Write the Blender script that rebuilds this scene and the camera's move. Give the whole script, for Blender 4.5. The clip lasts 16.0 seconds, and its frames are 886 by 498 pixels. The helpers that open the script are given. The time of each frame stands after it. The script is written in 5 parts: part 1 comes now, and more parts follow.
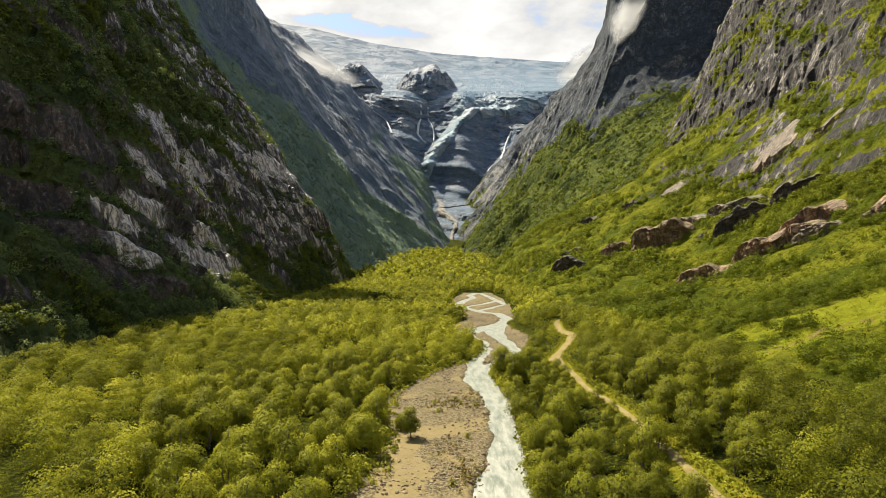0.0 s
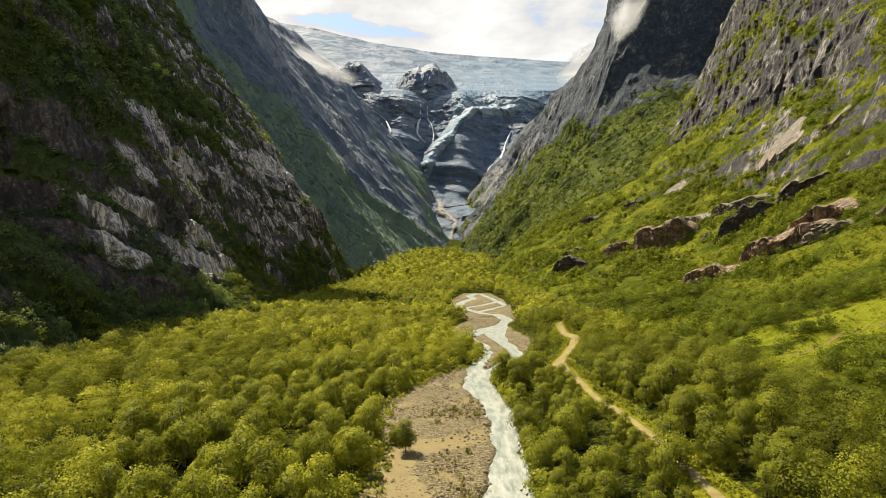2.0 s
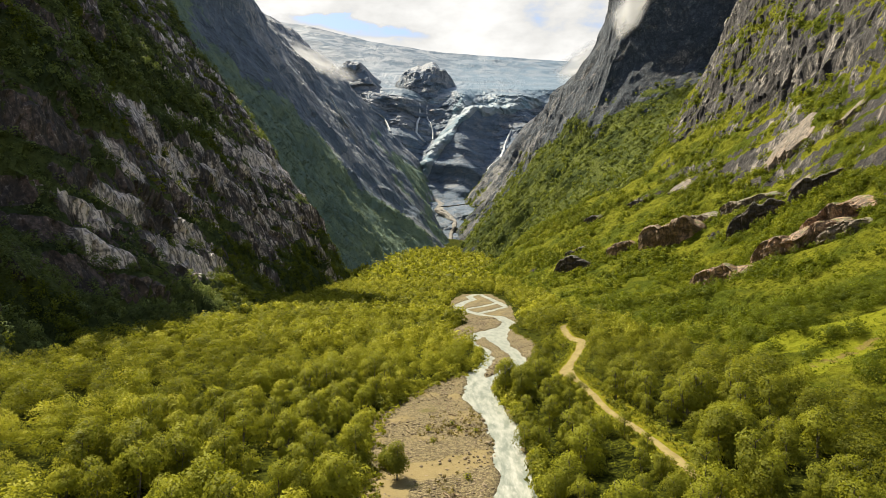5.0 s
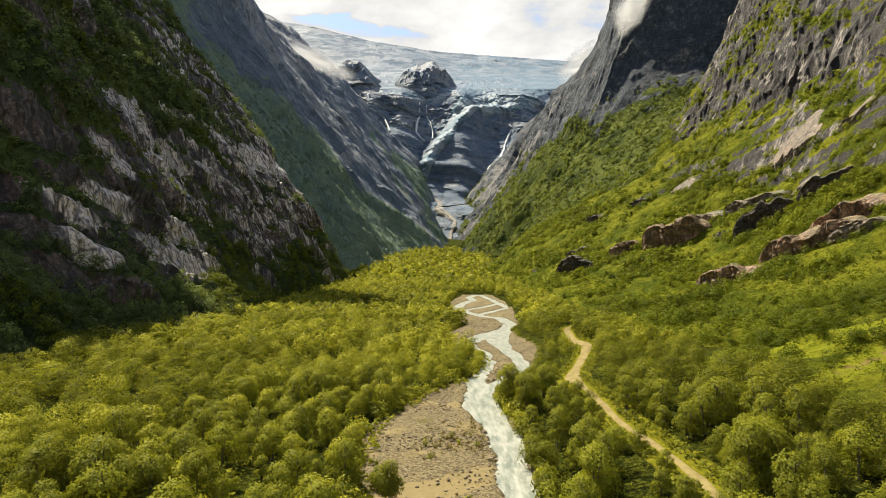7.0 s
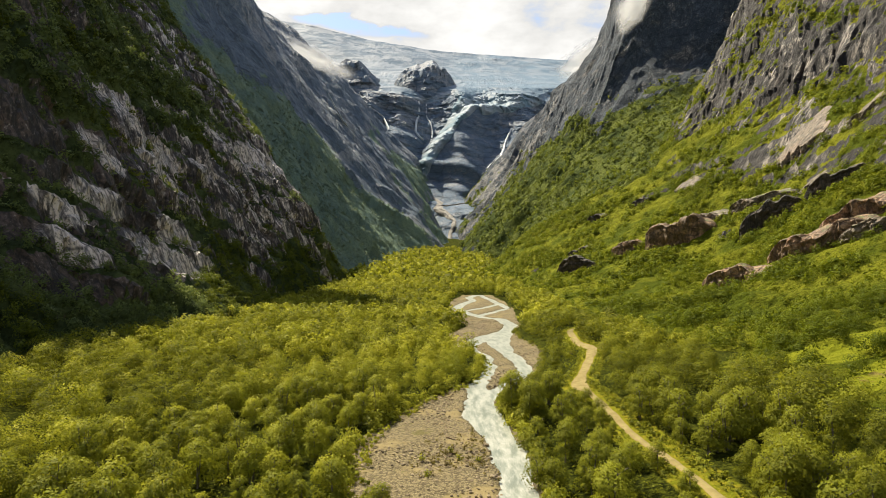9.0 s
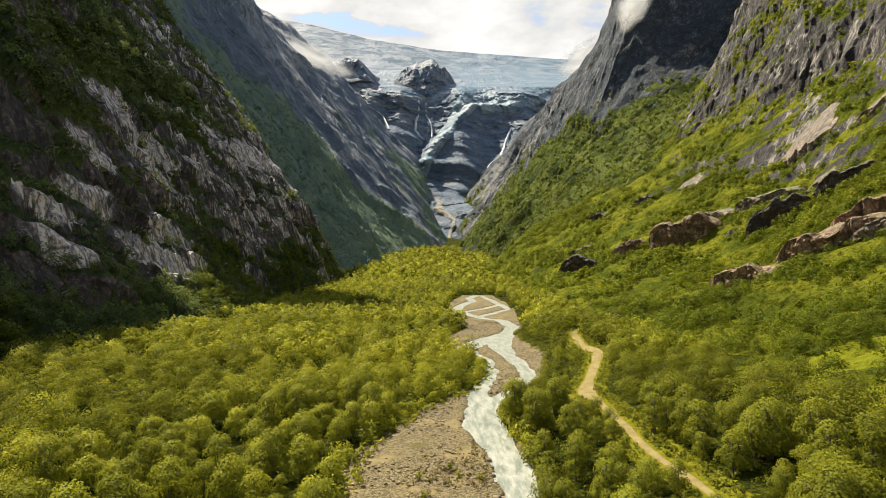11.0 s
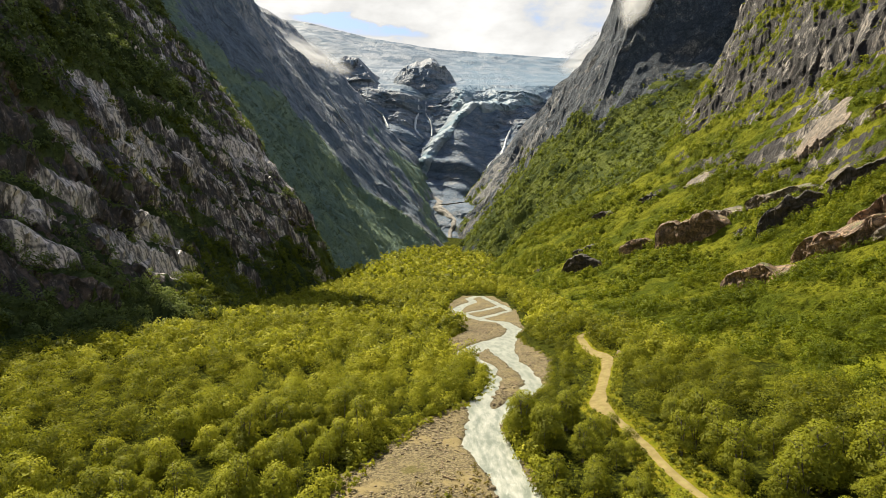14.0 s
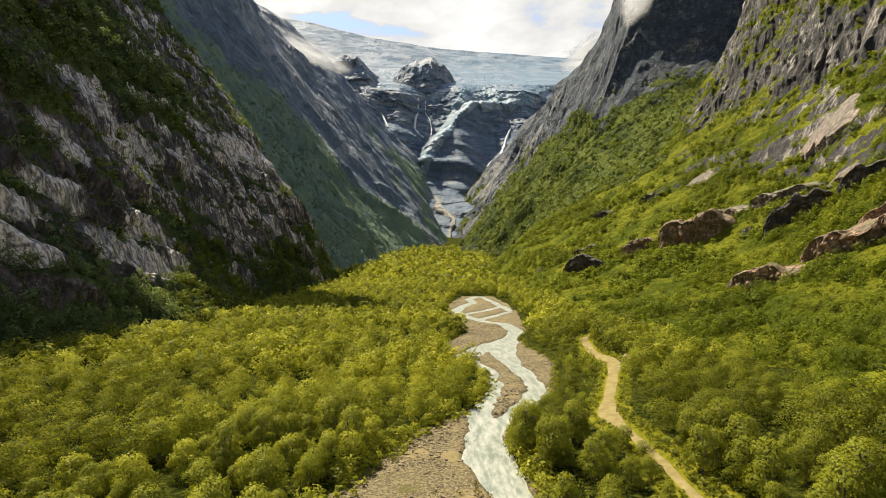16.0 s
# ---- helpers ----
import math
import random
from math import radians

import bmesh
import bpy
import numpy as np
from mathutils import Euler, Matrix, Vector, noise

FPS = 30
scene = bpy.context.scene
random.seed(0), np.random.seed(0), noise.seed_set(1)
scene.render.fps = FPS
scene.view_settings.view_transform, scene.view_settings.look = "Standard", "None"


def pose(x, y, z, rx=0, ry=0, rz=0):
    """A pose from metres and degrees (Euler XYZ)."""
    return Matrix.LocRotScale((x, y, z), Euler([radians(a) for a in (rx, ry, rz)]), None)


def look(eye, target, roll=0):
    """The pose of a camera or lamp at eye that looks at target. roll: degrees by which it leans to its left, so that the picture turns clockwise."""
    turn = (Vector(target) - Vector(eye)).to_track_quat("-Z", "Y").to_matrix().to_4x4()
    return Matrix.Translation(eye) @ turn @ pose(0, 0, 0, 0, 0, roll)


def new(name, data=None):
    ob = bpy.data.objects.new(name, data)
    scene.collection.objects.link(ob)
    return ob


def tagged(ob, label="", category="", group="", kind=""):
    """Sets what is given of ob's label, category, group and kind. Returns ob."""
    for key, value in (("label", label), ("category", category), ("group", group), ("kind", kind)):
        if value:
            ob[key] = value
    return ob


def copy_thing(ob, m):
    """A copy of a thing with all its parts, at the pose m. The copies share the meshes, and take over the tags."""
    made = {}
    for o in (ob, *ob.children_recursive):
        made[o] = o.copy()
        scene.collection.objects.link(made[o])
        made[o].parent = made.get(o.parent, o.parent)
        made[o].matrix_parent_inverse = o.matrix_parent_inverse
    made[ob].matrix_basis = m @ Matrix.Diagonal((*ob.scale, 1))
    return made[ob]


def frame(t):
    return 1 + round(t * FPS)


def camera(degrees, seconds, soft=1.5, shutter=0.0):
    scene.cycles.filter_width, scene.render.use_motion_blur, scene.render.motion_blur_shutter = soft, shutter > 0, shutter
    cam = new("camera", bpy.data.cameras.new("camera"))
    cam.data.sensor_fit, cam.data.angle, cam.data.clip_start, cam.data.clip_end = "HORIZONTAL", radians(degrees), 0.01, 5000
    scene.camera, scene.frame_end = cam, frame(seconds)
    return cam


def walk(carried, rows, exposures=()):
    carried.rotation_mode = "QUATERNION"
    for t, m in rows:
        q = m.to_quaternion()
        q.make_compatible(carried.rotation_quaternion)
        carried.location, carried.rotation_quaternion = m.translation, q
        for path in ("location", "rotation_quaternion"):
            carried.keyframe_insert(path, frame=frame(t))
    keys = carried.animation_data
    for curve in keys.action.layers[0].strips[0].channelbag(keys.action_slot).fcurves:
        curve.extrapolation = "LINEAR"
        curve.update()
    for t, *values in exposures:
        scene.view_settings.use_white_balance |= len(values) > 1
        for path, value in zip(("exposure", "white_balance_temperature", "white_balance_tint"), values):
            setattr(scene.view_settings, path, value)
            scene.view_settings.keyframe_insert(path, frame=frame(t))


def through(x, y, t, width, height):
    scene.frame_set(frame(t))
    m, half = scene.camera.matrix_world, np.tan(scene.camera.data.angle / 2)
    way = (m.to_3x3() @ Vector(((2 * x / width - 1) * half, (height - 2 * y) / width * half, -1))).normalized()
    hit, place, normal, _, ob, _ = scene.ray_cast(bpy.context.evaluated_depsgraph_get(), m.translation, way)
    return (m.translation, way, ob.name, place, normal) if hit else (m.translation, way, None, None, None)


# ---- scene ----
cam = camera(76.0, 16.0, soft=0.5)
METRES, EYE, TILT, LEAN, TURN = 70.0, 37.0, 1.0, 0.0, 0.0
ROWS = [
    (0.0, 0.0, 0.0, 0.0, -0.0, 0.0, 0.0),
    (0.5, 0.0012, 0.0334, -0.0009, -0.01, -0.0, -0.01),
    (1.0, 0.0022, 0.0638, -0.0017, -0.02, 0.0, -0.02),
    (1.5, 0.0035, 0.0976, -0.0024, -0.02, 0.0, -0.03),
    (2.0, 0.0046, 0.1283, -0.0028, -0.04, -0.0, -0.04),
    (2.5, 0.0055, 0.162, -0.0036, -0.05, 0.0, -0.04),
    (3.0, 0.0065, 0.1927, -0.004, -0.07, 0.01, -0.06),
    (3.5, 0.0075, 0.2267, -0.0049, -0.08, 0.01, -0.07),
    (4.0, 0.0085, 0.2575, -0.006, -0.08, 0.0, -0.07),
    (6.5, 0.0136, 0.4178, -0.0123, -0.11, 0.0, -0.11),
    (7.0, 0.0143, 0.4508, -0.0132, -0.11, 0.01, -0.12),
    (7.5, 0.0151, 0.4813, -0.0144, -0.12, 0.0, -0.13),
    (8.0, 0.0159, 0.5146, -0.0153, -0.13, 0.0, -0.14),
    (8.5, 0.0167, 0.5449, -0.0165, -0.13, 0.0, -0.15),
    (9.0, 0.0177, 0.578, -0.0171, -0.15, -0.01, -0.15),
    (11.5, 0.0223, 0.7313, -0.0216, -0.16, -0.04, -0.16),
    (12.0, 0.0233, 0.7632, -0.0224, -0.16, -0.05, -0.16),
    (12.5, 0.0242, 0.7922, -0.0233, -0.17, -0.06, -0.16),
    (13.0, 0.0252, 0.8236, -0.0241, -0.17, -0.06, -0.18),
    (13.5, 0.0261, 0.852, -0.025, -0.17, -0.06, -0.18),
    (14.0, 0.0273, 0.883, -0.0259, -0.16, -0.06, -0.18),
    (14.5, 0.028, 0.911, -0.0266, -0.18, -0.06, -0.19),
    (15.0, 0.0286, 0.9414, -0.0274, -0.18, -0.06, -0.2),
    (15.5, 0.0298, 0.9688, -0.028, -0.19, -0.06, -0.21),
    (16.0, 0.0307, 0.9991, -0.0293, -0.2, -0.07, -0.21),
]
walk(cam, [(t, pose(0, 0, EYE, TILT, LEAN, TURN) @ pose(METRES * x, METRES * y, METRES * z, 90 + pitch, roll, yaw)) for t, x, y, z, yaw, pitch, roll in ROWS])

# ---- light ----
SUN_UP = 57.0        # degrees above the horizon
SUN_TURN = -46.5     # degrees from straight up the valley, minus is to the west side
scene.view_settings.exposure = 1.1

sun_from = Vector((math.sin(radians(SUN_TURN)) * math.cos(radians(SUN_UP)), math.cos(radians(SUN_TURN)) * math.cos(radians(SUN_UP)), math.sin(radians(SUN_UP))))
sun = new("sun", bpy.data.lights.new("sun", "SUN"))
sun.data.energy, sun.data.angle, sun.data.color = 4.8, radians(0.5), (1.0, 0.90, 0.70)
sun.matrix_world = look(sun_from * 1000, (0, 0, 0))

world = bpy.data.worlds.new("world")
scene.world = world
world.use_nodes = True
wn, wl = world.node_tree.nodes, world.node_tree.links
wn.clear()
sky = wn.new("ShaderNodeTexSky")
sky.sky_type, sky.sun_disc = "NISHITA", False
sky.sun_elevation, sky.sun_rotation = radians(SUN_UP), radians(SUN_TURN)
sky_bg = wn.new("ShaderNodeBackground")
sky_bg.inputs["Strength"].default_value = 0.1
wl.new(sky.outputs["Color"], sky_bg.inputs["Color"])
# broken white cloud, thick low over the glacier, open overhead
way = wn.new("ShaderNodeTexCoord")
stretch = wn.new("ShaderNodeMapping")
stretch.inputs["Scale"].default_value = (2.6, 2.6, 5.5)
stretch.inputs["Location"].default_value = (0.35, 0.2, 0.1)
wl.new(way.outputs["Generated"], stretch.inputs["Vector"])
puffs = wn.new("ShaderNodeTexNoise")
puffs.inputs["Scale"].default_value, puffs.inputs["Detail"].default_value, puffs.inputs["Roughness"].default_value = 2.4, 9.0, 0.58
wl.new(stretch.outputs["Vector"], puffs.inputs["Vector"])
up = wn.new("ShaderNodeSeparateXYZ")
wl.new(way.outputs["Generated"], up.inputs["Vector"])
cover = wn.new("ShaderNodeMapRange")
for key, value in (("From Min", 0.3), ("From Max", 0.75), ("To Min", 0.26), ("To Max", -0.12)):
    cover.inputs[key].default_value = value
wl.new(up.outputs["Z"], cover.inputs["Value"])


def sky_math(op, a, b=0.0):
    node = wn.new("ShaderNodeMath")
    node.operation = op
    for socket, value in zip(node.inputs, (a, b)):
        if isinstance(value, bpy.types.NodeSocket):
            wl.new(value, socket)
        else:
            socket.default_value = value
    return node.outputs["Value"]


# a torn gap of blue in the cloud low over the west end of the ice
bearing = sky_math("DIVIDE", up.outputs["X"], sky_math("MAXIMUM", up.outputs["Y"], 0.05))
rise = sky_math("DIVIDE", up.outputs["Z"], sky_math("MAXIMUM", up.outputs["Y"], 0.05))
off = sky_math("SUBTRACT", sky_math("ADD", rise, sky_math("MULTIPLY", sky_math("SUBTRACT", puffs.outputs["Fac"], 0.5), 0.10)), sky_math("SUBTRACT", 0.384, sky_math("MULTIPLY", bearing, 0.17)))
gap = sky_math("ADD", sky_math("POWER", sky_math("DIVIDE", off, 0.017), 2.0), sky_math("POWER", sky_math("DIVIDE", sky_math("ADD", bearing, 0.17), 0.16), 2.0))
gap = sky_math("MAXIMUM", sky_math("SUBTRACT", 1.0, gap), 0.0)
thick = wn.new("ShaderNodeMath")
wl.new(puffs.outputs["Fac"], thick.inputs[0])
wl.new(sky_math("SUBTRACT", cover.outputs["Result"], sky_math("MULTIPLY", gap, 0.23)), thick.inputs[1])
edge = wn.new("ShaderNodeMapRange")
edge.interpolation_type = "SMOOTHSTEP"
edge.inputs["From Min"].default_value, edge.inputs["From Max"].default_value = 0.47, 0.64
edge.inputs["To Min"].default_value = 0.15
wl.new(thick.outputs["Value"], edge.inputs["Value"])
shade = wn.new("ShaderNodeMapRange")
shade.inputs["From Min"].default_value, shade.inputs["From Max"].default_value = 0.56, 0.86
shade.inputs["To Min"].default_value, shade.inputs["To Max"].default_value = 0.36, 0.52
wl.new(thick.outputs["Value"], shade.inputs["Value"])
cloud_bg = wn.new("ShaderNodeBackground")
cloud_bg.inputs["Color"].default_value = (1.0, 0.985, 0.95, 1)
wl.new(shade.outputs["Result"], cloud_bg.inputs["Strength"])
blend = wn.new("ShaderNodeMixShader")
wl.new(edge.outputs["Result"], blend.inputs["Fac"])
wl.new(sky_bg.outputs["Background"], blend.inputs[1])
wl.new(cloud_bg.outputs["Background"], blend.inputs[2])
world_out = wn.new("ShaderNodeOutputWorld")
wl.new(blend.outputs["Shader"], world_out.inputs["Surface"])

# ---- noise and mesh helpers ----
def smooth(a, b, x):
    t = np.clip((np.asarray(x, float) - a) / (b - a), 0, 1)
    return t * t * (3 - 2 * t)


def hash3(i, j, k, seed):
    h = (i * 374761393 + j * 668265263 + k * 2147483647 + seed * 1274126177) & 0xFFFFFFFF
    h = ((h ^ (h >> 13)) * 1274126177) & 0xFFFFFFFF
    h = ((h ^ (h >> 16)) * 2246822519) & 0xFFFFFFFF
    return ((h ^ (h >> 15)) & 0xFFFFFF) / 8388607.5 - 1.0


def vnoise(x, y, z, seed=0):
    """Smooth value noise in -1..1 on arrays."""
    x, y, z = np.broadcast_arrays(np.asarray(x, float), np.asarray(y, float), np.asarray(z, float))
    i, j, k = (np.floor(a).astype(np.int64) for a in (x, y, z))
    u, v, w = x - i, y - j, z - k
    u, v, w = (a * a * a * (a * (a * 6 - 15) + 10) for a in (u, v, w))
    out = 0
    for di in (0, 1):
        for dj in (0, 1):
            for dk in (0, 1):
                out = out + hash3(i + di, j + dj, k + dk, seed) * (u if di else 1 - u) * (v if dj else 1 - v) * (w if dk else 1 - w)
    return out


def fbm(x, y, z=0.0, octaves=4, seed=0, gain=0.5):
    total, amp, norm = 0, 1.0, 0.0
    for o in range(octaves):
        total = total + amp * vnoise(x * 2 ** o + 17.3 * o, y * 2 ** o - 9.1 * o, z * 2 ** o + 4.7 * o, seed + o)
        norm += amp
        amp *= gain
    return total / norm


def ridged(x, y, z=0.0, octaves=4, seed=0, gain=0.55):
    total, amp, norm = 0, 1.0, 0.0
    for o in range(octaves):
        n = 1 - np.abs(vnoise(x * 2 ** o + 7.7 * o, y * 2 ** o + 3.1 * o, z * 2 ** o, seed + o)) * 1.6
        total = total + amp * n
        norm += amp
        amp *= gain
    return total / norm


def slabs(u, v, seed=0):
    """Broken plates: a random level in -1..1 for each irregular cell, with sharp steps between."""
    i, j = np.floor(u).astype(np.int64), np.floor(v).astype(np.int64)
    best, level = np.full(u.shape, 9e9), np.zeros(u.shape)
    for di in (-1, 0, 1):
        for dj in (-1, 0, 1):
            a, c = i + di, j + dj
            d = (u - a - 0.5 - 0.45 * hash3(a, c, a * 0, seed)) ** 2 + (v - c - 0.5 - 0.45 * hash3(a, c, a * 0 + 1, seed)) ** 2
            near = d < best
            best, level = np.where(near, d, best), np.where(near, hash3(a, c, a * 0 + 2, seed), level)
    return level


def mesh_of(name, verts, faces, mat, smooth_faces=False, bend=None, **attrs):
    """A mesh from arrays; attrs are float values per vertex, bend the directions by which it is shaded."""
    me = bpy.data.meshes.new(name)
    verts, faces = np.asarray(verts, np.float32), np.asarray(faces, np.int32)
    n, k = faces.shape
    me.vertices.add(len(verts))
    me.vertices.foreach_set("co", verts.ravel())
    me.loops.add(n * k)
    me.loops.foreach_set("vertex_index", faces.ravel())
    me.polygons.add(n)
    me.polygons.foreach_set("loop_start", np.arange(0, n * k, k, dtype=np.int32))
    me.update(calc_edges=True)
    for key, values in attrs.items():
        me.attributes.new(key, "FLOAT", "POINT").data.foreach_set("value", np.asarray(values, np.float32).ravel())
    me.polygons.foreach_set("use_smooth", np.full(n, smooth_faces))
    me.materials.append(mat)
    if bend is not None:
        me.normals_split_custom_set_from_vertices(np.asarray(bend, np.float32).reshape(-1, 3))
    return me


def grid_faces(ns, nv):
    i = np.arange(ns - 1)[:, None] * nv + np.arange(nv - 1)[None]
    return np.stack([i, i + nv, i + nv + 1, i + 1], -1).reshape(-1, 4)


def normals_of(P):
    n = np.cross(np.gradient(P, axis=0), np.gradient(P, axis=1))
    return n / np.maximum(np.linalg.norm(n, axis=-1, keepdims=True), 1e-9)


def spaced(a, b, n, ratio):
    """n values from a to b whose steps grow by that ratio from first to last."""
    w = ratio ** np.linspace(0, 1, n - 1)
    c = np.concatenate([[0], np.cumsum(w)])
    return a + (b - a) * c / c[-1]


def loft(stations, ys, nv, blend=12):
    """A valley side: cross sections (x, z) at stations along the valley, drawn out to the rows ys."""
    keys, X, Z = [y for y, _ in stations], [], []
    for _, sec in stations:
        sec = np.array(sec, float)
        run = np.concatenate([[0], np.cumsum(np.hypot(*np.diff(sec, axis=0).T))])
        at = np.linspace(0, run[-1], nv)
        X.append(np.interp(at, run, sec[:, 0]))
        Z.append(np.interp(at, run, sec[:, 1]))
    X, Z = np.array(X), np.array(Z)
    fine = np.linspace(keys[0], keys[-1], 400)
    def drawn(A):
        B = np.stack([np.interp(fine, keys, A[:, j]) for j in range(nv)], 1)
        pad = np.concatenate([B[:1].repeat(blend, 0), B, B[-1:].repeat(blend, 0)])
        B = np.stack([pad[k:k + 400] for k in range(2 * blend + 1)]).mean(0)
        return np.stack([np.interp(ys, fine, B[:, j]) for j in range(nv)], 1)
    return np.stack([drawn(X), np.repeat(np.asarray(ys)[:, None], nv, 1), drawn(Z)], -1)


def part(name, me, parent, label=""):
    ob = new(name, me)
    ob.parent = parent
    return tagged(ob, label)


# ---- plan of the valley floor ----
BANK_L = ((-300, -12), (88, -14), (113, -11), (132, -13.5), (151, -14.5), (160, -12), (168, -8.5), (176, -6.2), (188, -1.4), (198, 4.5), (210, 10.5), (225, 14.5), (241, 16), (262, 11), (273, 5.5),
          (303, 3.5), (325, 9), (343, 17), (365, 13), (396, 8), (440, 7), (478, 9), (530, 20), (600, 33))
BANK_R = ((-300, 14.5), (88, 14.6), (103, 16), (120, 16.8), (143, 18.4), (161, 17.4), (175, 15.6), (187, 16), (198, 20), (211, 27), (225, 32.5), (245, 37), (263, 40.5), (296, 37), (320, 36.5),
          (354, 44), (395, 47), (441, 51), (480, 50), (530, 43), (600, 38))
# branches of the river: x, y and half width along each
CHANNELS = (
    ((6, -300, 4.4), (7, 60, 4.6), (9.3, 88, 4.8), (10.5, 95, 4.3), (12.1, 107, 3.6), (13.4, 120, 2.9), (13.6, 135, 2.8), (14.4, 148, 3.3), (12.8, 160, 3.6), (11.2, 172, 4.6), (10.6, 184, 3.7), (11.4, 191, 3.2)),
    ((11, 190, 3.0), (11.2, 203, 2.6), (14.1, 215, 2.6), (17.1, 232, 2.6), (17.2, 253, 2.6), (12.9, 265.6, 2.6), (11, 279, 4.0), (20.5, 300, 5.0), (31, 320, 4.5)),
    ((12.4, 188, 3.0), (17.7, 198, 2.4), (23.5, 211, 2.9), (28.9, 225, 2.6), (28.8, 244, 2.8), (26.6, 263, 3.1), (25.9, 286, 5.0), (31, 320, 5.0)),
    ((31, 320, 5.0), (34.5, 326, 3.6), (39.7, 354, 4.0), (36.6, 384, 3.5), (27.8, 391, 3.2), (19, 412, 3.2), (11.2, 440, 3.6), (17, 468, 3.2), (26.4, 492, 3.2), (24, 514, 2.6), (33.7, 537, 3.2), (36, 575, 3.0), (36, 640, 3.0)),
    ((33.7, 537, 2.4), (41.2, 496, 2.4), (45.9, 469, 2.8), (48, 446, 2.2)),
    ((17, 427, 2.2), (32, 447, 2.4), (44, 469, 2.2)),
    ((26, 402, 2.4), (37.4, 424, 2.4), (47.7, 441, 2.2)),
)
ROAD = ((36, -60), (37, 60), (38.6, 105), (39.2, 126), (37.2, 146), (37.6, 165), (37.6, 178), (36.6, 188), (40.2, 199), (45.6, 215), (51.0, 231), (56.2, 246), (57.0, 255), (55.2, 268), (58.6, 296), (64, 304), (75, 312), (90, 330))


def along(y, rows):
    return np.interp(y, [r[0] for r in rows], [r[1] for r in rows])


def line_distance(x, y, pts):
    best = np.full(np.shape(x), 1e9)
    for (x0, y0), (x1, y1) in zip(pts, pts[1:]):
        dx, dy = x1 - x0, y1 - y0
        t = np.clip(((x - x0) * dx + (y - y0) * dy) / (dx * dx + dy * dy), 0, 1)
        best = np.minimum(best, np.hypot(x - x0 - t * dx, y - y0 - t * dy))
    return best


def water_level(y):
    return 46.0 * np.clip((np.asarray(y, float) - 380) / 670, 0, 3) ** 1.5


def bank_distance(x, y):
    """Metres outside the gravel corridor of the river (minus: inside)."""
    wob = 1.2 * fbm(np.asarray(x) / 9, np.asarray(y) / 9, 3.0, 3, 40)
    return np.maximum(along(y, BANK_L) - x, x - along(y, BANK_R)) + wob + 80 * smooth(528, 560, y)


def channel_depth(x, y):
    d = np.full(np.shape(x), 1e9)
    wob = 1.0 * fbm(x / 6, y / 6, 1.0, 3, 50)
    for pts in CHANNELS:
        for (x0, y0, h0), (x1, y1, h1) in zip(pts, pts[1:]):
            dx, dy = x1 - x0, y1 - y0
            t = np.clip(((x - x0) * dx + (y - y0) * dy) / (dx * dx + dy * dy), 0, 1)
            d = np.minimum(d, np.hypot(x - x0 - t * dx, y - y0 - t * dy) - h0 - (h1 - h0) * t)
    return d + wob


def floor_height(x, y):
    x, y = np.asarray(x, float), np.asarray(y, float)
    d = np.maximum(along(y, BANK_L) - x, x - along(y, BANK_R)) + 80 * smooth(528, 560, y)
    east = smooth(2, 28, x - along(y, BANK_R)) * 3.6 + smooth(20, 110, x - along(y, BANK_R)) * 5.0
    west = smooth(3, 90, along(y, BANK_L) - x) * 1.6
    rough = 0.7 * fbm(x / 35, y / 35, 0.0, 4, 60) * smooth(0, 15, d)
    return water_level(y) + 1.1 * smooth(-0.5, 2.5, d) - 2.2 * (1 - smooth(-4, -0.5, d)) + east + west + rough


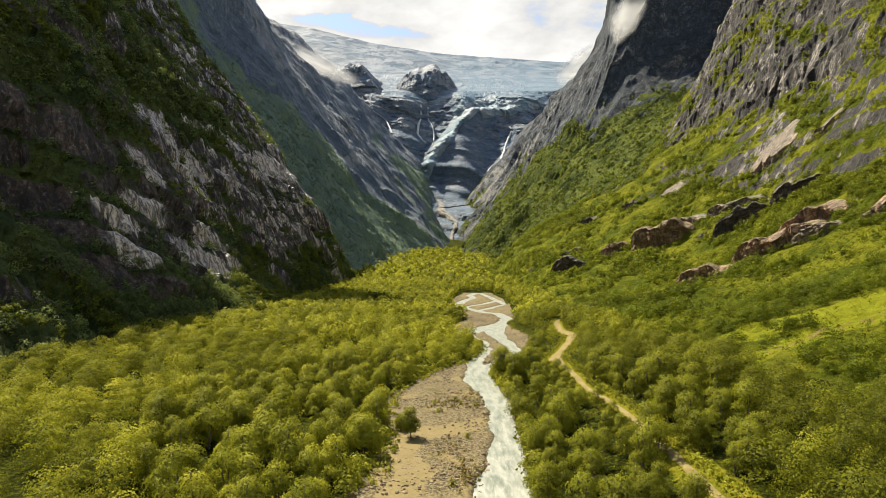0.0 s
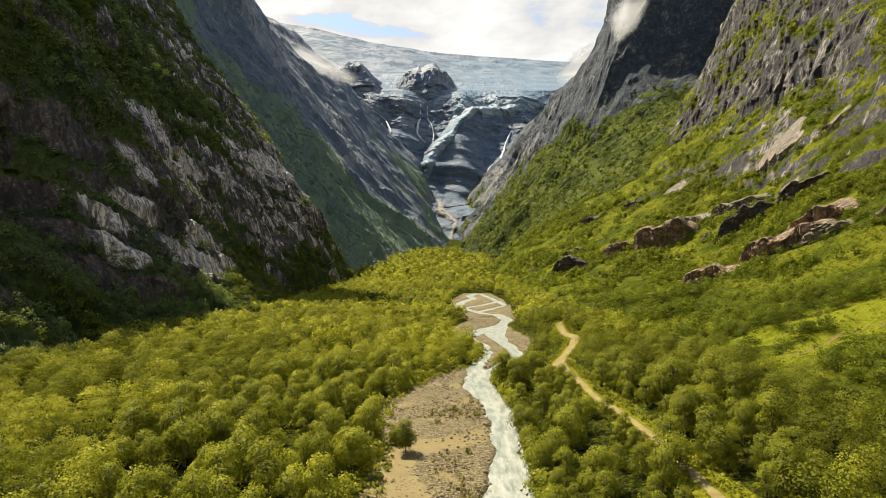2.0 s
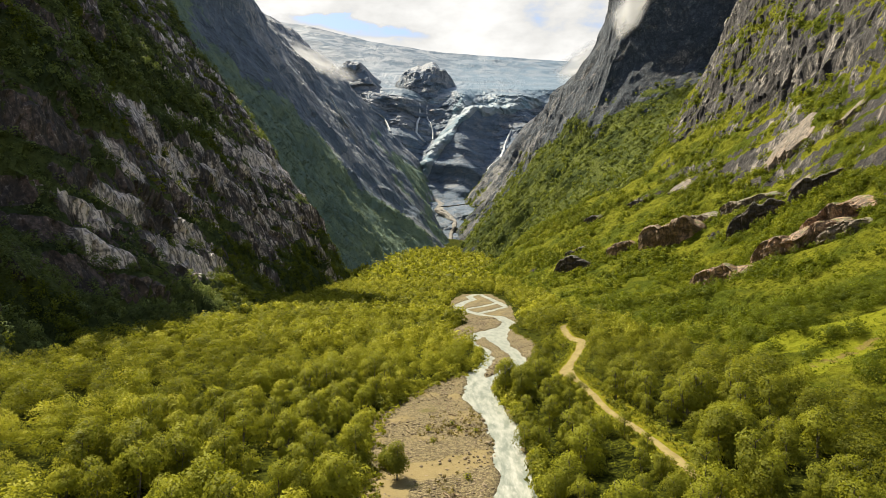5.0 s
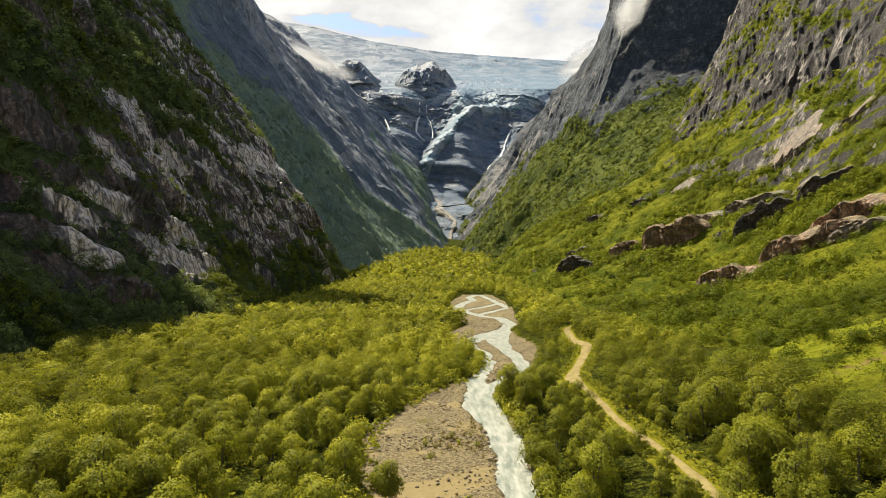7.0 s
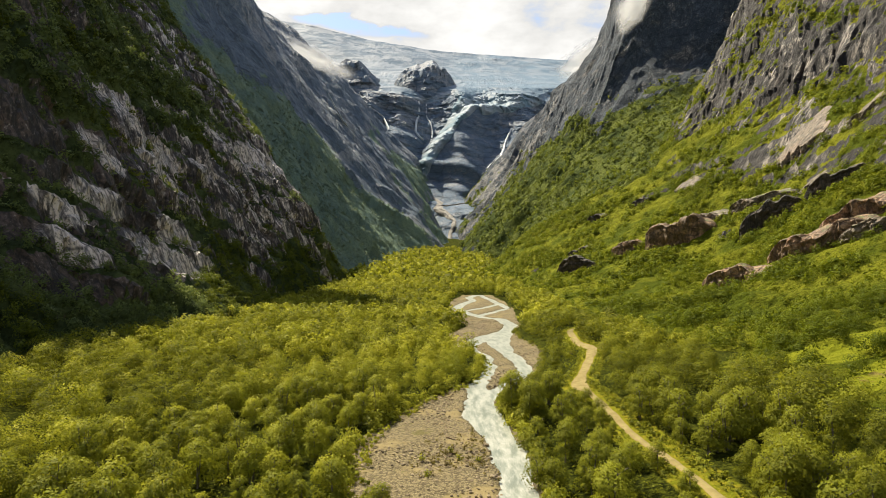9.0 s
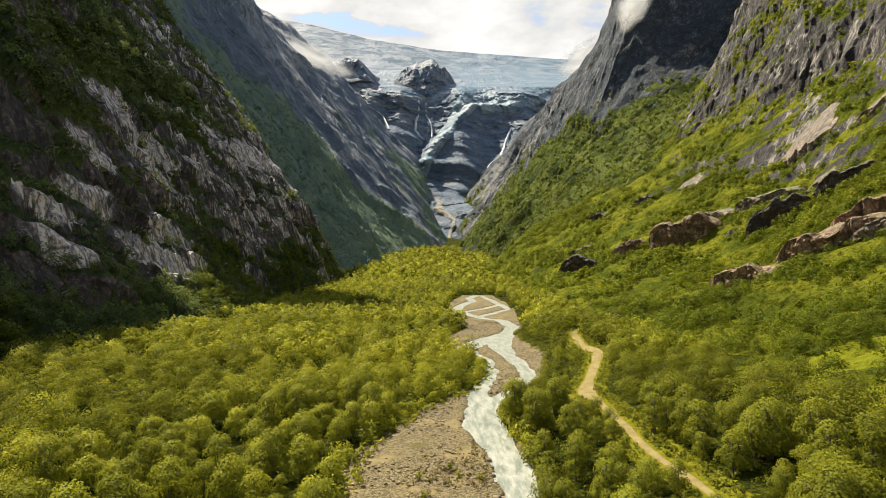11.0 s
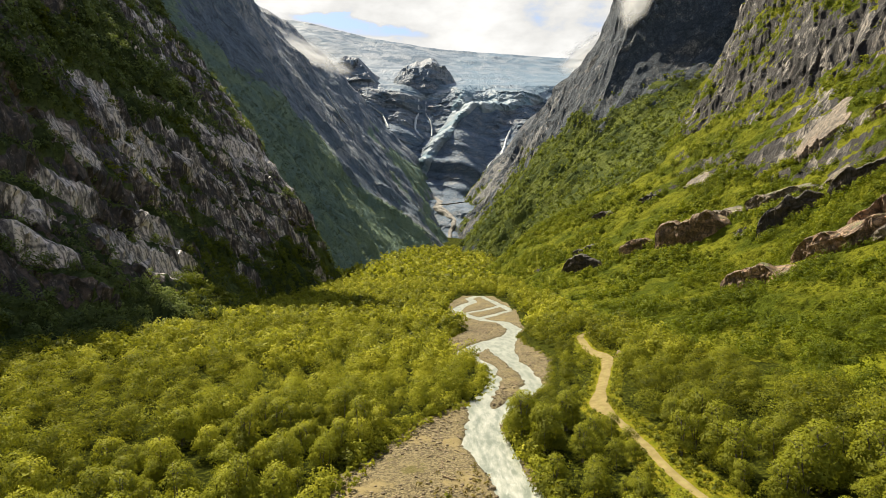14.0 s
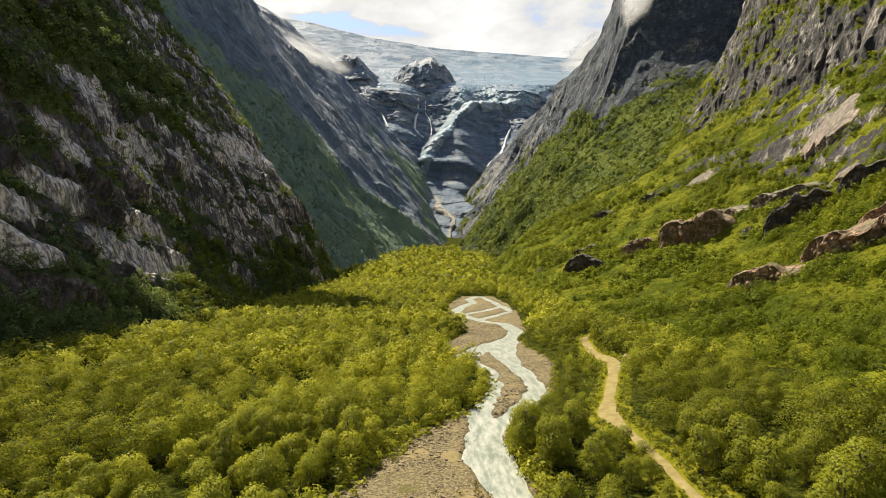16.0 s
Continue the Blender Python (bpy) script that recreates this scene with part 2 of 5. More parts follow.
# ---- materials ----
class Nodes:
    """Short hand for building node materials."""

    def __init__(self, name):
        self.mat = bpy.data.materials.new(name)
        self.mat.use_nodes = True
        self.tree = self.mat.node_tree
        self.tree.nodes.clear()
        self.place = self.add("ShaderNodeTexCoord").outputs["Object"]

    def add(self, kind, **inputs):
        node = self.tree.nodes.new(kind)
        for key, value in inputs.items():
            self.put(node.inputs[key.replace("_", " ")], value)
        return node

    def put(self, socket, value):
        if isinstance(value, bpy.types.NodeSocket):
            self.tree.links.new(value, socket)
        else:
            socket.default_value = (*value, 1) if isinstance(value, tuple) and len(value) == 3 and len(socket.default_value) == 4 else value

    def scaled(self, sx, sy, sz, turn=(0, 0, 0)):
        node = self.add("ShaderNodeMapping", Vector=self.place, Scale=(sx, sy, sz))
        node.inputs["Rotation"].default_value = [radians(a) for a in turn]
        return node.outputs["Vector"]

    def noise(self, scale, detail=4.0, rough=0.5, vector=None, warp=0.0):
        return self.add("ShaderNodeTexNoise", Vector=vector or self.place, Scale=scale, Detail=detail, Roughness=rough, Distortion=warp).outputs["Fac"]

    def cells(self, scale, vector=None, feature="F1"):
        node = self.add("ShaderNodeTexVoronoi", Vector=vector or self.place, Scale=scale)
        node.feature = feature
        return node.outputs["Distance"]

    def ramp(self, value, low, high, a=0.0, b=1.0):
        node = self.add("ShaderNodeMapRange", Value=value)
        node.interpolation_type = "SMOOTHSTEP"
        for key, v in (("From Min", low), ("From Max", high), ("To Min", a), ("To Max", b)):
            node.inputs[key].default_value = v
        return node.outputs["Result"]

    def math(self, op, a, b=0.0):
        node = self.add("ShaderNodeMath")
        node.operation = op
        self.put(node.inputs[0], a)
        self.put(node.inputs[1], b)
        return node.outputs["Value"]

    def mix(self, fac, a, b):
        node = self.add("ShaderNodeMix")
        node.data_type = "RGBA"
        for socket, value in ((node.inputs[0], fac), (node.inputs[6], a), (node.inputs[7], b)):
            self.put(socket, value)
        return node.outputs[2]

    def attr(self, name):
        node = self.add("ShaderNodeAttribute")
        node.attribute_name = name
        return node.outputs["Fac"]

    def bump(self, height, strength, distance, normal=None):
        node = self.add("ShaderNodeBump", Height=height, Strength=strength, Distance=distance)
        if normal:
            self.put(node.inputs["Normal"], normal)
        return node.outputs["Normal"]

    def surface(self, color, rough=0.8, normal=None, spec=0.5, through_color=None, through=0.0, metal=0.0):
        bsdf = self.add("ShaderNodeBsdfPrincipled", Base_Color=color, Roughness=rough, Metallic=metal)
        self.put(bsdf.inputs["Specular IOR Level"], spec)
        if normal:
            self.put(bsdf.inputs["Normal"], normal)
        out = bsdf.outputs["BSDF"]
        if through:
            lit = self.add("ShaderNodeBsdfTranslucent", Color=through_color)
            mixed = self.add("ShaderNodeMixShader", Fac=through)
            self.put(mixed.inputs[1], out)
            self.put(mixed.inputs[2], lit.outputs["BSDF"])
            out = mixed.outputs["Shader"]
        self.put(self.add("ShaderNodeOutputMaterial").inputs["Surface"], out)
        return self.mat


def leaf_material(name, dark, mid, light):
    """Leaves: tint per tree with painted crown shade, darker low; grain per leaf, light shining through."""
    m = Nodes(name)
    tint = m.attr("tint")
    grain = m.add("ShaderNodeNewGeometry").outputs["Random Per Island"]
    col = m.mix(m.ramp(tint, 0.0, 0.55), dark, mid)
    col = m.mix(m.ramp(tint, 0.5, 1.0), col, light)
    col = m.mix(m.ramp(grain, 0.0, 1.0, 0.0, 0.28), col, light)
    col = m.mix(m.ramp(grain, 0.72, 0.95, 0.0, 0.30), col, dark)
    return m.surface(col, 0.6, spec=0.08, through_color=m.mix(0.5, col, (light[0] * 1.3, light[1] * 1.35, light[2] * 0.7)), through=0.32)


M_LEAF = leaf_material("birch_leaves", (0.025, 0.036, 0.005), (0.176, 0.190, 0.015), (0.375, 0.360, 0.033))
M_HEATH = leaf_material("heath_leaves", (0.048, 0.070, 0.030), (0.120, 0.156, 0.052), (0.205, 0.238, 0.066))
# scrub of the west wall, distance haze mixed into its leaf colour
M_HAZED = leaf_material("hazed_leaves", (0.092, 0.132, 0.116), (0.130, 0.172, 0.136), (0.180, 0.220, 0.150))
# scrub below the cliffs, dulled in colour for haze
M_HIGH = leaf_material("high_scrub_leaves", (0.040, 0.058, 0.016), (0.105, 0.132, 0.026), (0.185, 0.205, 0.034))
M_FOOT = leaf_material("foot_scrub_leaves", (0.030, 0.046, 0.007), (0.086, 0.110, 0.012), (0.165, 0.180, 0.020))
M_DRY = leaf_material("dry_brush", (0.060, 0.042, 0.016), (0.150, 0.110, 0.035), (0.21, 0.18, 0.04))
M_SCRUB = leaf_material("scrub_leaves", (0.034, 0.054, 0.005), (0.106, 0.134, 0.008), (0.220, 0.232, 0.014))


def bark_material():
    m = Nodes("bark")
    n = m.noise(3.0, 5, vector=m.scaled(1, 1, 0.3))
    col = m.mix(m.ramp(n, 0.35, 0.65), (0.050, 0.042, 0.032), (0.17, 0.15, 0.12))
    return m.surface(col, 0.9, m.bump(n, 0.4, 0.03))


M_BARK = bark_material()


def ground_material():
    m = Nodes("valley_ground")
    big, fine = m.noise(0.05, 4), m.noise(1.2, 6, 0.65)
    # base near black, darkened to deepen the shade under the scrub
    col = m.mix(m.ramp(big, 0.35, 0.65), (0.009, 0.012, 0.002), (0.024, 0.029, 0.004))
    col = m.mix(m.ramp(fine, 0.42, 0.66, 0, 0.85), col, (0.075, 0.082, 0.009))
    lawn = m.mix(m.ramp(m.noise(0.8, 5), 0.3, 0.7), (0.115, 0.125, 0.008), (0.20, 0.175, 0.016))
    col = m.mix(m.ramp(m.math("ADD", m.attr("verge"), m.math("MULTIPLY", m.noise(0.5, 4), 0.5)), 0.6, 0.85), col, lawn)
    return m.surface(col, 1.0, m.bump(fine, 1.0, 0.9), spec=0.02)


def gravel_material():
    m = Nodes("river_gravel")
    stones, pebbles = m.cells(2.9), m.cells(7.5)
    patch, silt = m.noise(0.09, 5), m.noise(0.5, 6, 0.65)
    tone = m.add("ShaderNodeTexVoronoi", Vector=m.place, Scale=2.9).outputs["Color"]
    tone = m.add("ShaderNodeSeparateColor", Color=tone).outputs["Red"]
    col = m.mix(m.ramp(tone, 0.1, 0.9), (0.105, 0.082, 0.038), (0.285, 0.232, 0.112))
    col = m.mix(m.ramp(pebbles, 0.25, 0.6, 0.0, 0.5), col, (0.060, 0.044, 0.025))
    sand = m.math("ADD", m.math("MULTIPLY", patch, 0.7), m.math("ADD", m.math("MULTIPLY", silt, 0.3), m.math("MULTIPLY", m.attr("silt"), 0.35)))
    sand = m.ramp(sand, 0.52, 0.62)
    col = m.mix(m.math("MULTIPLY", sand, 0.9), col, m.mix(silt, (0.145, 0.108, 0.042), (0.230, 0.180, 0.076)))
    col = m.mix(m.ramp(m.noise(0.2, 6, 0.65), 0.60, 0.68, 0.0, 0.7), col, (0.105, 0.095, 0.018))
    col = m.mix(m.math("MULTIPLY", m.attr("wet"), 0.45), col, (0.045, 0.036, 0.022))
    relief = m.math("SUBTRACT", m.math("MULTIPLY", stones, -1.0), m.math("MULTIPLY", pebbles, 0.4))
    return m.surface(col, 0.85, m.bump(m.math("MULTIPLY", relief, m.ramp(sand, 0, 1, 1.0, 0.2)), 0.9, 0.3), spec=0.25)


def water_material():
    m = Nodes("glacier_water")
    flow = m.scaled(0.8, 0.2, 1.0)
    foam = m.noise(2.2, 8, 0.62, vector=flow, warp=0.6)
    streak = m.noise(0.7, 4, 0.5, vector=flow)
    col = m.mix(m.ramp(streak, 0.35, 0.65), (0.150, 0.170, 0.135), (0.265, 0.276, 0.226))
    white = m.ramp(m.math("ADD", foam, m.math("MULTIPLY", streak, 0.35)), 0.56, 1.05)
    white = m.math("MAXIMUM", white, m.math("MULTIPLY", m.attr("shallow"), m.ramp(foam, 0.45, 0.75, 0, 0.45)))
    col = m.mix(white, col, (0.43, 0.425, 0.375))
    return m.surface(col, m.ramp(white, 0, 1, 0.4, 0.8), m.bump(foam, 0.3, 0.2), spec=0.25)


def road_material():
    m = Nodes("gravel_track")
    n, g = m.noise(0.5, 5, 0.6), m.noise(7.0, 4, 0.7)
    side = m.attr("side")
    col = m.mix(m.ramp(n, 0.3, 0.7), (0.155, 0.120, 0.043), (0.235, 0.186, 0.074))
    col = m.mix(m.ramp(g, 0.5, 0.8, 0, 0.4), col, (0.13, 0.105, 0.06))
    ruts = m.math("MULTIPLY", m.ramp(side, 0.35, 0.0), m.ramp(n, 0.4, 0.7))
    col = m.mix(m.math("MULTIPLY", ruts, 0.5), col, (0.20, 0.20, 0.06))
    return m.surface(col, 0.95, m.bump(g, 0.6, 0.05), spec=0.2)


def rock_colors(m, dark, mid, pale, rust, grainway, size, bare_at=0.515):
    """Gneiss: streaks down the fall line, blocks, pale weathered faces that also stand for sheen and sunlit facets, and
    rusty stains. size: metres of a streak's width.
    """
    dip = m.scaled(*(g / size for g in grainway))
    streak = m.noise(0.9, 9, 0.68, vector=dip, warp=0.5)
    fine = m.noise(4.5, 6, 0.7, vector=dip)
    blocks = m.noise(0.16 / size, 7, 0.62)
    cracks = m.cells(0.55, vector=dip, feature="DISTANCE_TO_EDGE")
    col = m.mix(m.ramp(streak, 0.43, 0.56), dark, mid)
    lit = m.math("ADD", m.math("MULTIPLY", streak, 0.55), m.math("ADD", m.math("MULTIPLY", blocks, 0.45), m.math("MULTIPLY", m.math("SUBTRACT", fine, 0.5), 0.35)))
    lit = m.math("ADD", lit, m.math("MULTIPLY", m.attr("pale"), 0.14))
    wet = m.noise(0.22 / size, 4, 0.6, vector=m.scaled(*(0.5 + 0.5 * g for g in grainway)))
    col = m.mix(m.ramp(blocks, 0.52, 0.64, 0, 0.75), col, rust)
    col = m.mix(m.ramp(wet, 0.50, 0.60, 0.0, 0.7), col, dark)
    fibre = m.noise(1.0, 4, 0.6, vector=m.scaled(*(0.06 + 0.94 * max(0.0, g - 0.3) / 0.7 for g in grainway)))
    split = m.ramp(fibre, 0.40, 0.56, 0.25, 1.0)
    col = m.mix(m.math("MULTIPLY", m.ramp(lit, bare_at, bare_at + 0.08), split), col, pale)
    col = m.mix(m.ramp(cracks, 0.0, 0.06, 0.75, 0.0), col, (dark[0] * 0.5, dark[1] * 0.5, dark[2] * 0.5))
    # fine speckle paints in dark crevices and small bright highlights
    speck = m.noise(0.8, 8, 0.72, vector=m.scaled(*(0.35 + 0.65 * g for g in grainway)))
    col = m.mix(m.ramp(speck, 0.52, 0.40, 0.0, 0.75), col, (dark[0] * 0.35, dark[1] * 0.35, dark[2] * 0.35))
    col = m.mix(m.ramp(speck, 0.56, 0.70, 0.0, 0.4), col, pale)
    height = m.math("ADD", m.math("ADD", streak, m.math("MULTIPLY", fine, 0.4)), m.math("ADD", m.math("MULTIPLY", m.ramp(cracks, 0.0, 0.1), 0.12), m.math("MULTIPLY", speck, 0.7)))
    return col, height, lit


def mountain_material(name, dark, mid, pale, rust, veg_a, veg_b, grainway=(0.3, 1, 0.3), size=6.0, gloss=0.55, grain=0.12, shine=0.3, bare_at=0.515):
    m = Nodes(name)
    col, height, lit = rock_colors(m, dark, mid, pale, rust, grainway, size, bare_at)
    broken = m.noise(grain, 8, 0.68)
    tuft = m.noise(0.45, 6, 0.7)
    green = m.mix(m.ramp(m.noise(0.03, 6, 0.65), 0.40, 0.60), veg_a, veg_b)
    green = m.mix(m.ramp(tuft, 0.32, 0.55, 0.75, 0.0), green, (veg_a[0] * 0.35, veg_a[1] * 0.35, veg_a[2] * 0.35))
    bare = m.ramp(m.math("ADD", m.attr("rock"), m.math("MULTIPLY", m.math("SUBTRACT", broken, 0.5), 0.9)), 0.46, 0.54)
    green = m.mix(m.ramp(m.math("ADD", m.attr("meadow"), m.math("MULTIPLY", m.math("SUBTRACT", broken, 0.5), 0.8)), 0.4, 0.6), green, m.mix(tuft, (0.130, 0.155, 0.008), (0.225, 0.225, 0.016)))
    green = m.mix(m.ramp(m.math("ADD", m.attr("earth"), m.math("MULTIPLY", m.math("SUBTRACT", m.noise(0.28, 7, 0.7), 0.5), 2.6)), 0.5, 0.75), green, m.mix(tuft, (0.110, 0.085, 0.022), (0.255, 0.205, 0.060)))
    snow = m.ramp(m.math("ADD", m.attr("snow"), m.math("MULTIPLY", m.math("SUBTRACT", m.noise(0.05, 6, 0.65), 0.5), 0.8)), 0.45, 0.55)
    col = m.mix(bare, green, col)
    col = m.mix(snow, col, (0.22, 0.235, 0.255))
    hard = m.bump(height, 1.0, size * 0.42)
    soft = m.bump(tuft, 1.0, 2.2)
    pick = m.add("ShaderNodeMix")
    pick.data_type = "VECTOR"
    for socket, value in ((pick.inputs[0], bare), (pick.inputs[4], soft), (pick.inputs[5], hard)):
        m.put(socket, value)
    rough = m.mix(bare, (0.95, 0.95, 0.95), m.mix(m.ramp(lit, 0.46, 0.6), (0.75, 0.75, 0.75), (gloss, gloss, gloss)))
    return m.surface(col, rough, pick.outputs[1], spec=m.ramp(bare, 0, 1, 0.05, shine))


GREEN_A, GREEN_B = (0.060, 0.076, 0.005), (0.150, 0.155, 0.011)
M_SPUR = mountain_material("west_spur_rock", (0.022, 0.016, 0.013), (0.096, 0.068, 0.055), (0.68, 0.59, 0.52), (0.120, 0.076, 0.058),
                           (0.040, 0.056, 0.022), (0.086, 0.108, 0.034), (0.22, 1, 0.22), 2.4, 0.34, 0.12, 0.6, 0.53)
# blue in rock and green alike: aerial haze put into the colours
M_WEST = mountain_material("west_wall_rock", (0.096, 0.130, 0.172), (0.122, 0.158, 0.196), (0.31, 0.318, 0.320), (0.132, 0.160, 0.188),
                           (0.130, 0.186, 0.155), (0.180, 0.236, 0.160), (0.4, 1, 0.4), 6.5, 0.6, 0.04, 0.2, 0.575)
M_EAST = mountain_material("east_slope_rock", (0.012, 0.010, 0.010), (0.030, 0.026, 0.022), (0.29, 0.25, 0.205), (0.050, 0.039, 0.029),
                           GREEN_A, GREEN_B, (0.22, 1, 0.22), 2.2, 0.6, 0.12, 0.3, 0.558)
# bluish rock and dull green: haze over the far cliff is painted in
M_CLIFF = mountain_material("east_cliff_rock", (0.028, 0.041, 0.056), (0.056, 0.070, 0.088), (0.235, 0.225, 0.205), (0.078, 0.076, 0.074),
                            (0.046, 0.062, 0.016), (0.105, 0.122, 0.026), (0.62, 1, 0.62), 5.0, 0.7, 0.04, 0.2, 0.545)
# headwall colours carry the blue of distance haze
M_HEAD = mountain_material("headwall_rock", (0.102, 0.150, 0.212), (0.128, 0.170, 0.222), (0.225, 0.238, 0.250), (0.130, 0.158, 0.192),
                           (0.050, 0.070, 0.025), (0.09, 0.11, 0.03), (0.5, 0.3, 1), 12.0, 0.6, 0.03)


def outcrop_material(name, dark, mid, pale, rust, lean):
    m = Nodes(name)
    col, height, lit = rock_colors(m, dark, mid, pale, rust, lean, 2.2, 0.565)
    fine2 = m.noise(2.5, 6, 0.7)
    col = m.mix(m.ramp(fine2, 0.5, 0.75, 0, 0.35), col, dark)
    up = m.add("ShaderNodeSeparateXYZ", Vector=m.add("ShaderNodeNewGeometry").outputs["Normal"]).outputs["Z"]
    moss = m.math("MULTIPLY", m.ramp(up, 0.72, 0.92), m.ramp(m.noise(0.25, 5, 0.6), 0.48, 0.6))
    col = m.mix(m.math("MULTIPLY", moss, 0.8), col, (0.085, 0.115, 0.022))
    return m.surface(col, 0.62, m.bump(height, 0.9, 1.2), spec=0.5)


M_OUTCROP = outcrop_material("warm_gneiss", (0.100, 0.062, 0.034), (0.34, 0.215, 0.120), (0.48, 0.34, 0.21), (0.34, 0.180, 0.092), (0.35, 1, 0.6))
M_PALE = outcrop_material("pale_gneiss", (0.10, 0.076, 0.050), (0.25, 0.195, 0.135), (0.42, 0.35, 0.265), (0.22, 0.145, 0.09), (0.35, 1, 0.6))
# darker copy of the outcrop rock, its shade lies in the colour
M_SHADED = outcrop_material("shaded_gneiss", (0.028, 0.021, 0.014), (0.082, 0.060, 0.040), (0.19, 0.150, 0.108), (0.085, 0.056, 0.034), (0.35, 1, 0.6))


def ice_material():
    m = Nodes("glacier_ice")
    crack = m.noise(0.010, 7, 0.56, vector=m.scaled(1.0, 0.35, 1.8, (0, 35, 0)), warp=1.2)
    band = m.noise(0.005, 5, 0.62, vector=m.scaled(1.0, 0.4, 2.2))
    blue = m.attr("blue")
    col = m.mix(m.ramp(crack, 0.41, 0.57), (0.096, 0.132, 0.170), (0.225, 0.248, 0.272))
    col = m.mix(m.math("MULTIPLY", blue, m.ramp(crack, 0.72, 0.45, 0.35, 0.85)), col, (0.118, 0.174, 0.222))
    col = m.mix(m.ramp(band, 0.48, 0.66, 0, 0.6), col, (0.096, 0.130, 0.165))
    col = m.mix(m.math("MULTIPLY", m.attr("clean"), 0.85), col, m.mix(m.ramp(crack, 0.38, 0.6), (0.130, 0.205, 0.250), (0.27, 0.31, 0.335)))
    return m.surface(col, 0.55, m.bump(crack, 0.7, 7.0), spec=0.1)


M_GROUND, M_GRAVEL, M_WATER, M_ROAD, M_ICE = ground_material(), gravel_material(), water_material(), road_material(), ice_material()

# ---- the ground ----
ax = np.concatenate([-spaced(150, 2600, 34, 30)[::-1], np.linspace(-149, 149, 115), spaced(150, 2600, 34, 30)])
ay = np.concatenate([np.linspace(-400, 60, 24)[:-1], spaced(60, 700, 180, 6), spaced(700, 4700, 40, 6)[1:]])
GX, GY = np.meshgrid(ax, ay, indexing="ij")
GZ = floor_height(GX, GY)
G = np.stack([GX, GY, GZ], -1).reshape(-1, 3)
road_d = line_distance(G[:, 0], G[:, 1], ROAD)
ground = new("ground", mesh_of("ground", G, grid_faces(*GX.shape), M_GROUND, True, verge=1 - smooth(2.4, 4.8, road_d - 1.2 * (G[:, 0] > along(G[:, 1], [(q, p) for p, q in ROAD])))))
tagged(ground, "mossy green valley floor under dense low birch scrub", "ground", kind="structure")

# ---- river, gravel bars and track ----
def corridor(step_x, ys):
    t = np.linspace(0, 1, step_x)[None]
    left, right = along(ys, BANK_L)[:, None] - 4, along(ys, BANK_R)[:, None] + 4
    return left + (right - left) * t, np.repeat(ys[:, None], step_x, 1)


RY = np.concatenate([np.linspace(-300, 60, 40)[:-1], spaced(60, 640, 520, 3.5)])
RX, RYY = corridor(74, RY)
deep = channel_depth(RX, RYY)
bank = bank_distance(RX, RYY)
bed = water_level(RYY) - 0.75 + 1.2 * smooth(-1.6, 1.4, deep) + 0.35 * smooth(3, 12, deep) + 0.14 * fbm(RX / 2.2, RYY / 2.2, 0.0, 4, 70) + 0.22 * fbm(RX / 9, RYY / 9, 0.0, 3, 71)
bed = bed - 2.5 * smooth(1.0, 3.0, bank)
river_bed = new("gravel_bar", mesh_of("gravel_bar", np.stack([RX, RYY, bed], -1).reshape(-1, 3), grid_faces(*RX.shape), M_GRAVEL, True,
                                      wet=1 - smooth(0.0, 0.9, deep),
                                      silt=1 - smooth(1.0, 5.0, np.minimum(line_distance(RX, RYY, ((8, 127), (0, 121), (-7, 117), (-9, 104), (-7, 92), (-7, 60))), line_distance(RX, RYY, ((-6, 92), (-4, 98)))))))
tagged(river_bed, "stony brown river gravel with dry silt patches beside the water", "gravel", kind="structure")
WYs = np.concatenate([np.linspace(-300, 60, 40)[:-1], spaced(60, 640, 400, 3.5)])
WX, WY = corridor(40, WYs)
rip = 0.05 * fbm(WX / 1.6, WY / 3.0, 0.0, 3, 80)
shallow = smooth(-3.2, -0.6, channel_depth(WX, WY))
river = new("water", mesh_of("water", np.stack([WX, WY, water_level(WY) - 0.02 + rip], -1).reshape(-1, 3), grid_faces(*WX.shape), M_WATER, True, shallow=shallow))
tagged(river, "milky green glacial river with white rapids", "river", kind="structure")

rp = np.array(ROAD, float)
run = np.concatenate([[0], np.cumsum(np.hypot(*np.diff(rp, axis=0).T))])
at = np.linspace(0, run[-1], 420)
cx, cy = np.interp(at, run, rp[:, 0]), np.interp(at, run, rp[:, 1])
for _ in range(3):
    cx[3:-3], cy[3:-3] = (np.convolve(a, np.ones(7) / 7, "valid") for a in (cx, cy))
nx, ny = np.gradient(cy), -np.gradient(cx)
ln = np.hypot(nx, ny)
side = np.linspace(-1, 1, 9)
half = 0.8 + 0.6 * smooth(174, 188, cy) + 0.35 * fbm(at / 5, at * 0, 0.0, 3, 90) + 0.9 * np.exp(-((cy - 252) / 12) ** 2) + 0.6 * np.exp(-((cy - 190) / 8) ** 2)
TX = cx[:, None] + (nx / ln * half)[:, None] * side
TY = cy[:, None] + (ny / ln * half)[:, None] * side
TZ = floor_height(TX, TY) + 0.16 - 0.14 * side[None] ** 2
track = new("road", mesh_of("road", np.stack([TX, TY, TZ], -1).reshape(-1, 3), grid_faces(*TX.shape)[:, ::-1], M_ROAD, True, side=np.abs(np.repeat(side[None], len(at), 0))))
bx_, by_ = np.linspace(55, 66, 24), np.linspace(250, 251.5, 24)
w_ = 1.3 * (1 - 0.6 * np.linspace(0, 1, 24) ** 3)
SX, SY = bx_[:, None] + 0 * side, by_[:, None] + w_[:, None] * side
SZ = floor_height(SX, SY) + 0.13 - 0.12 * side[None] ** 2
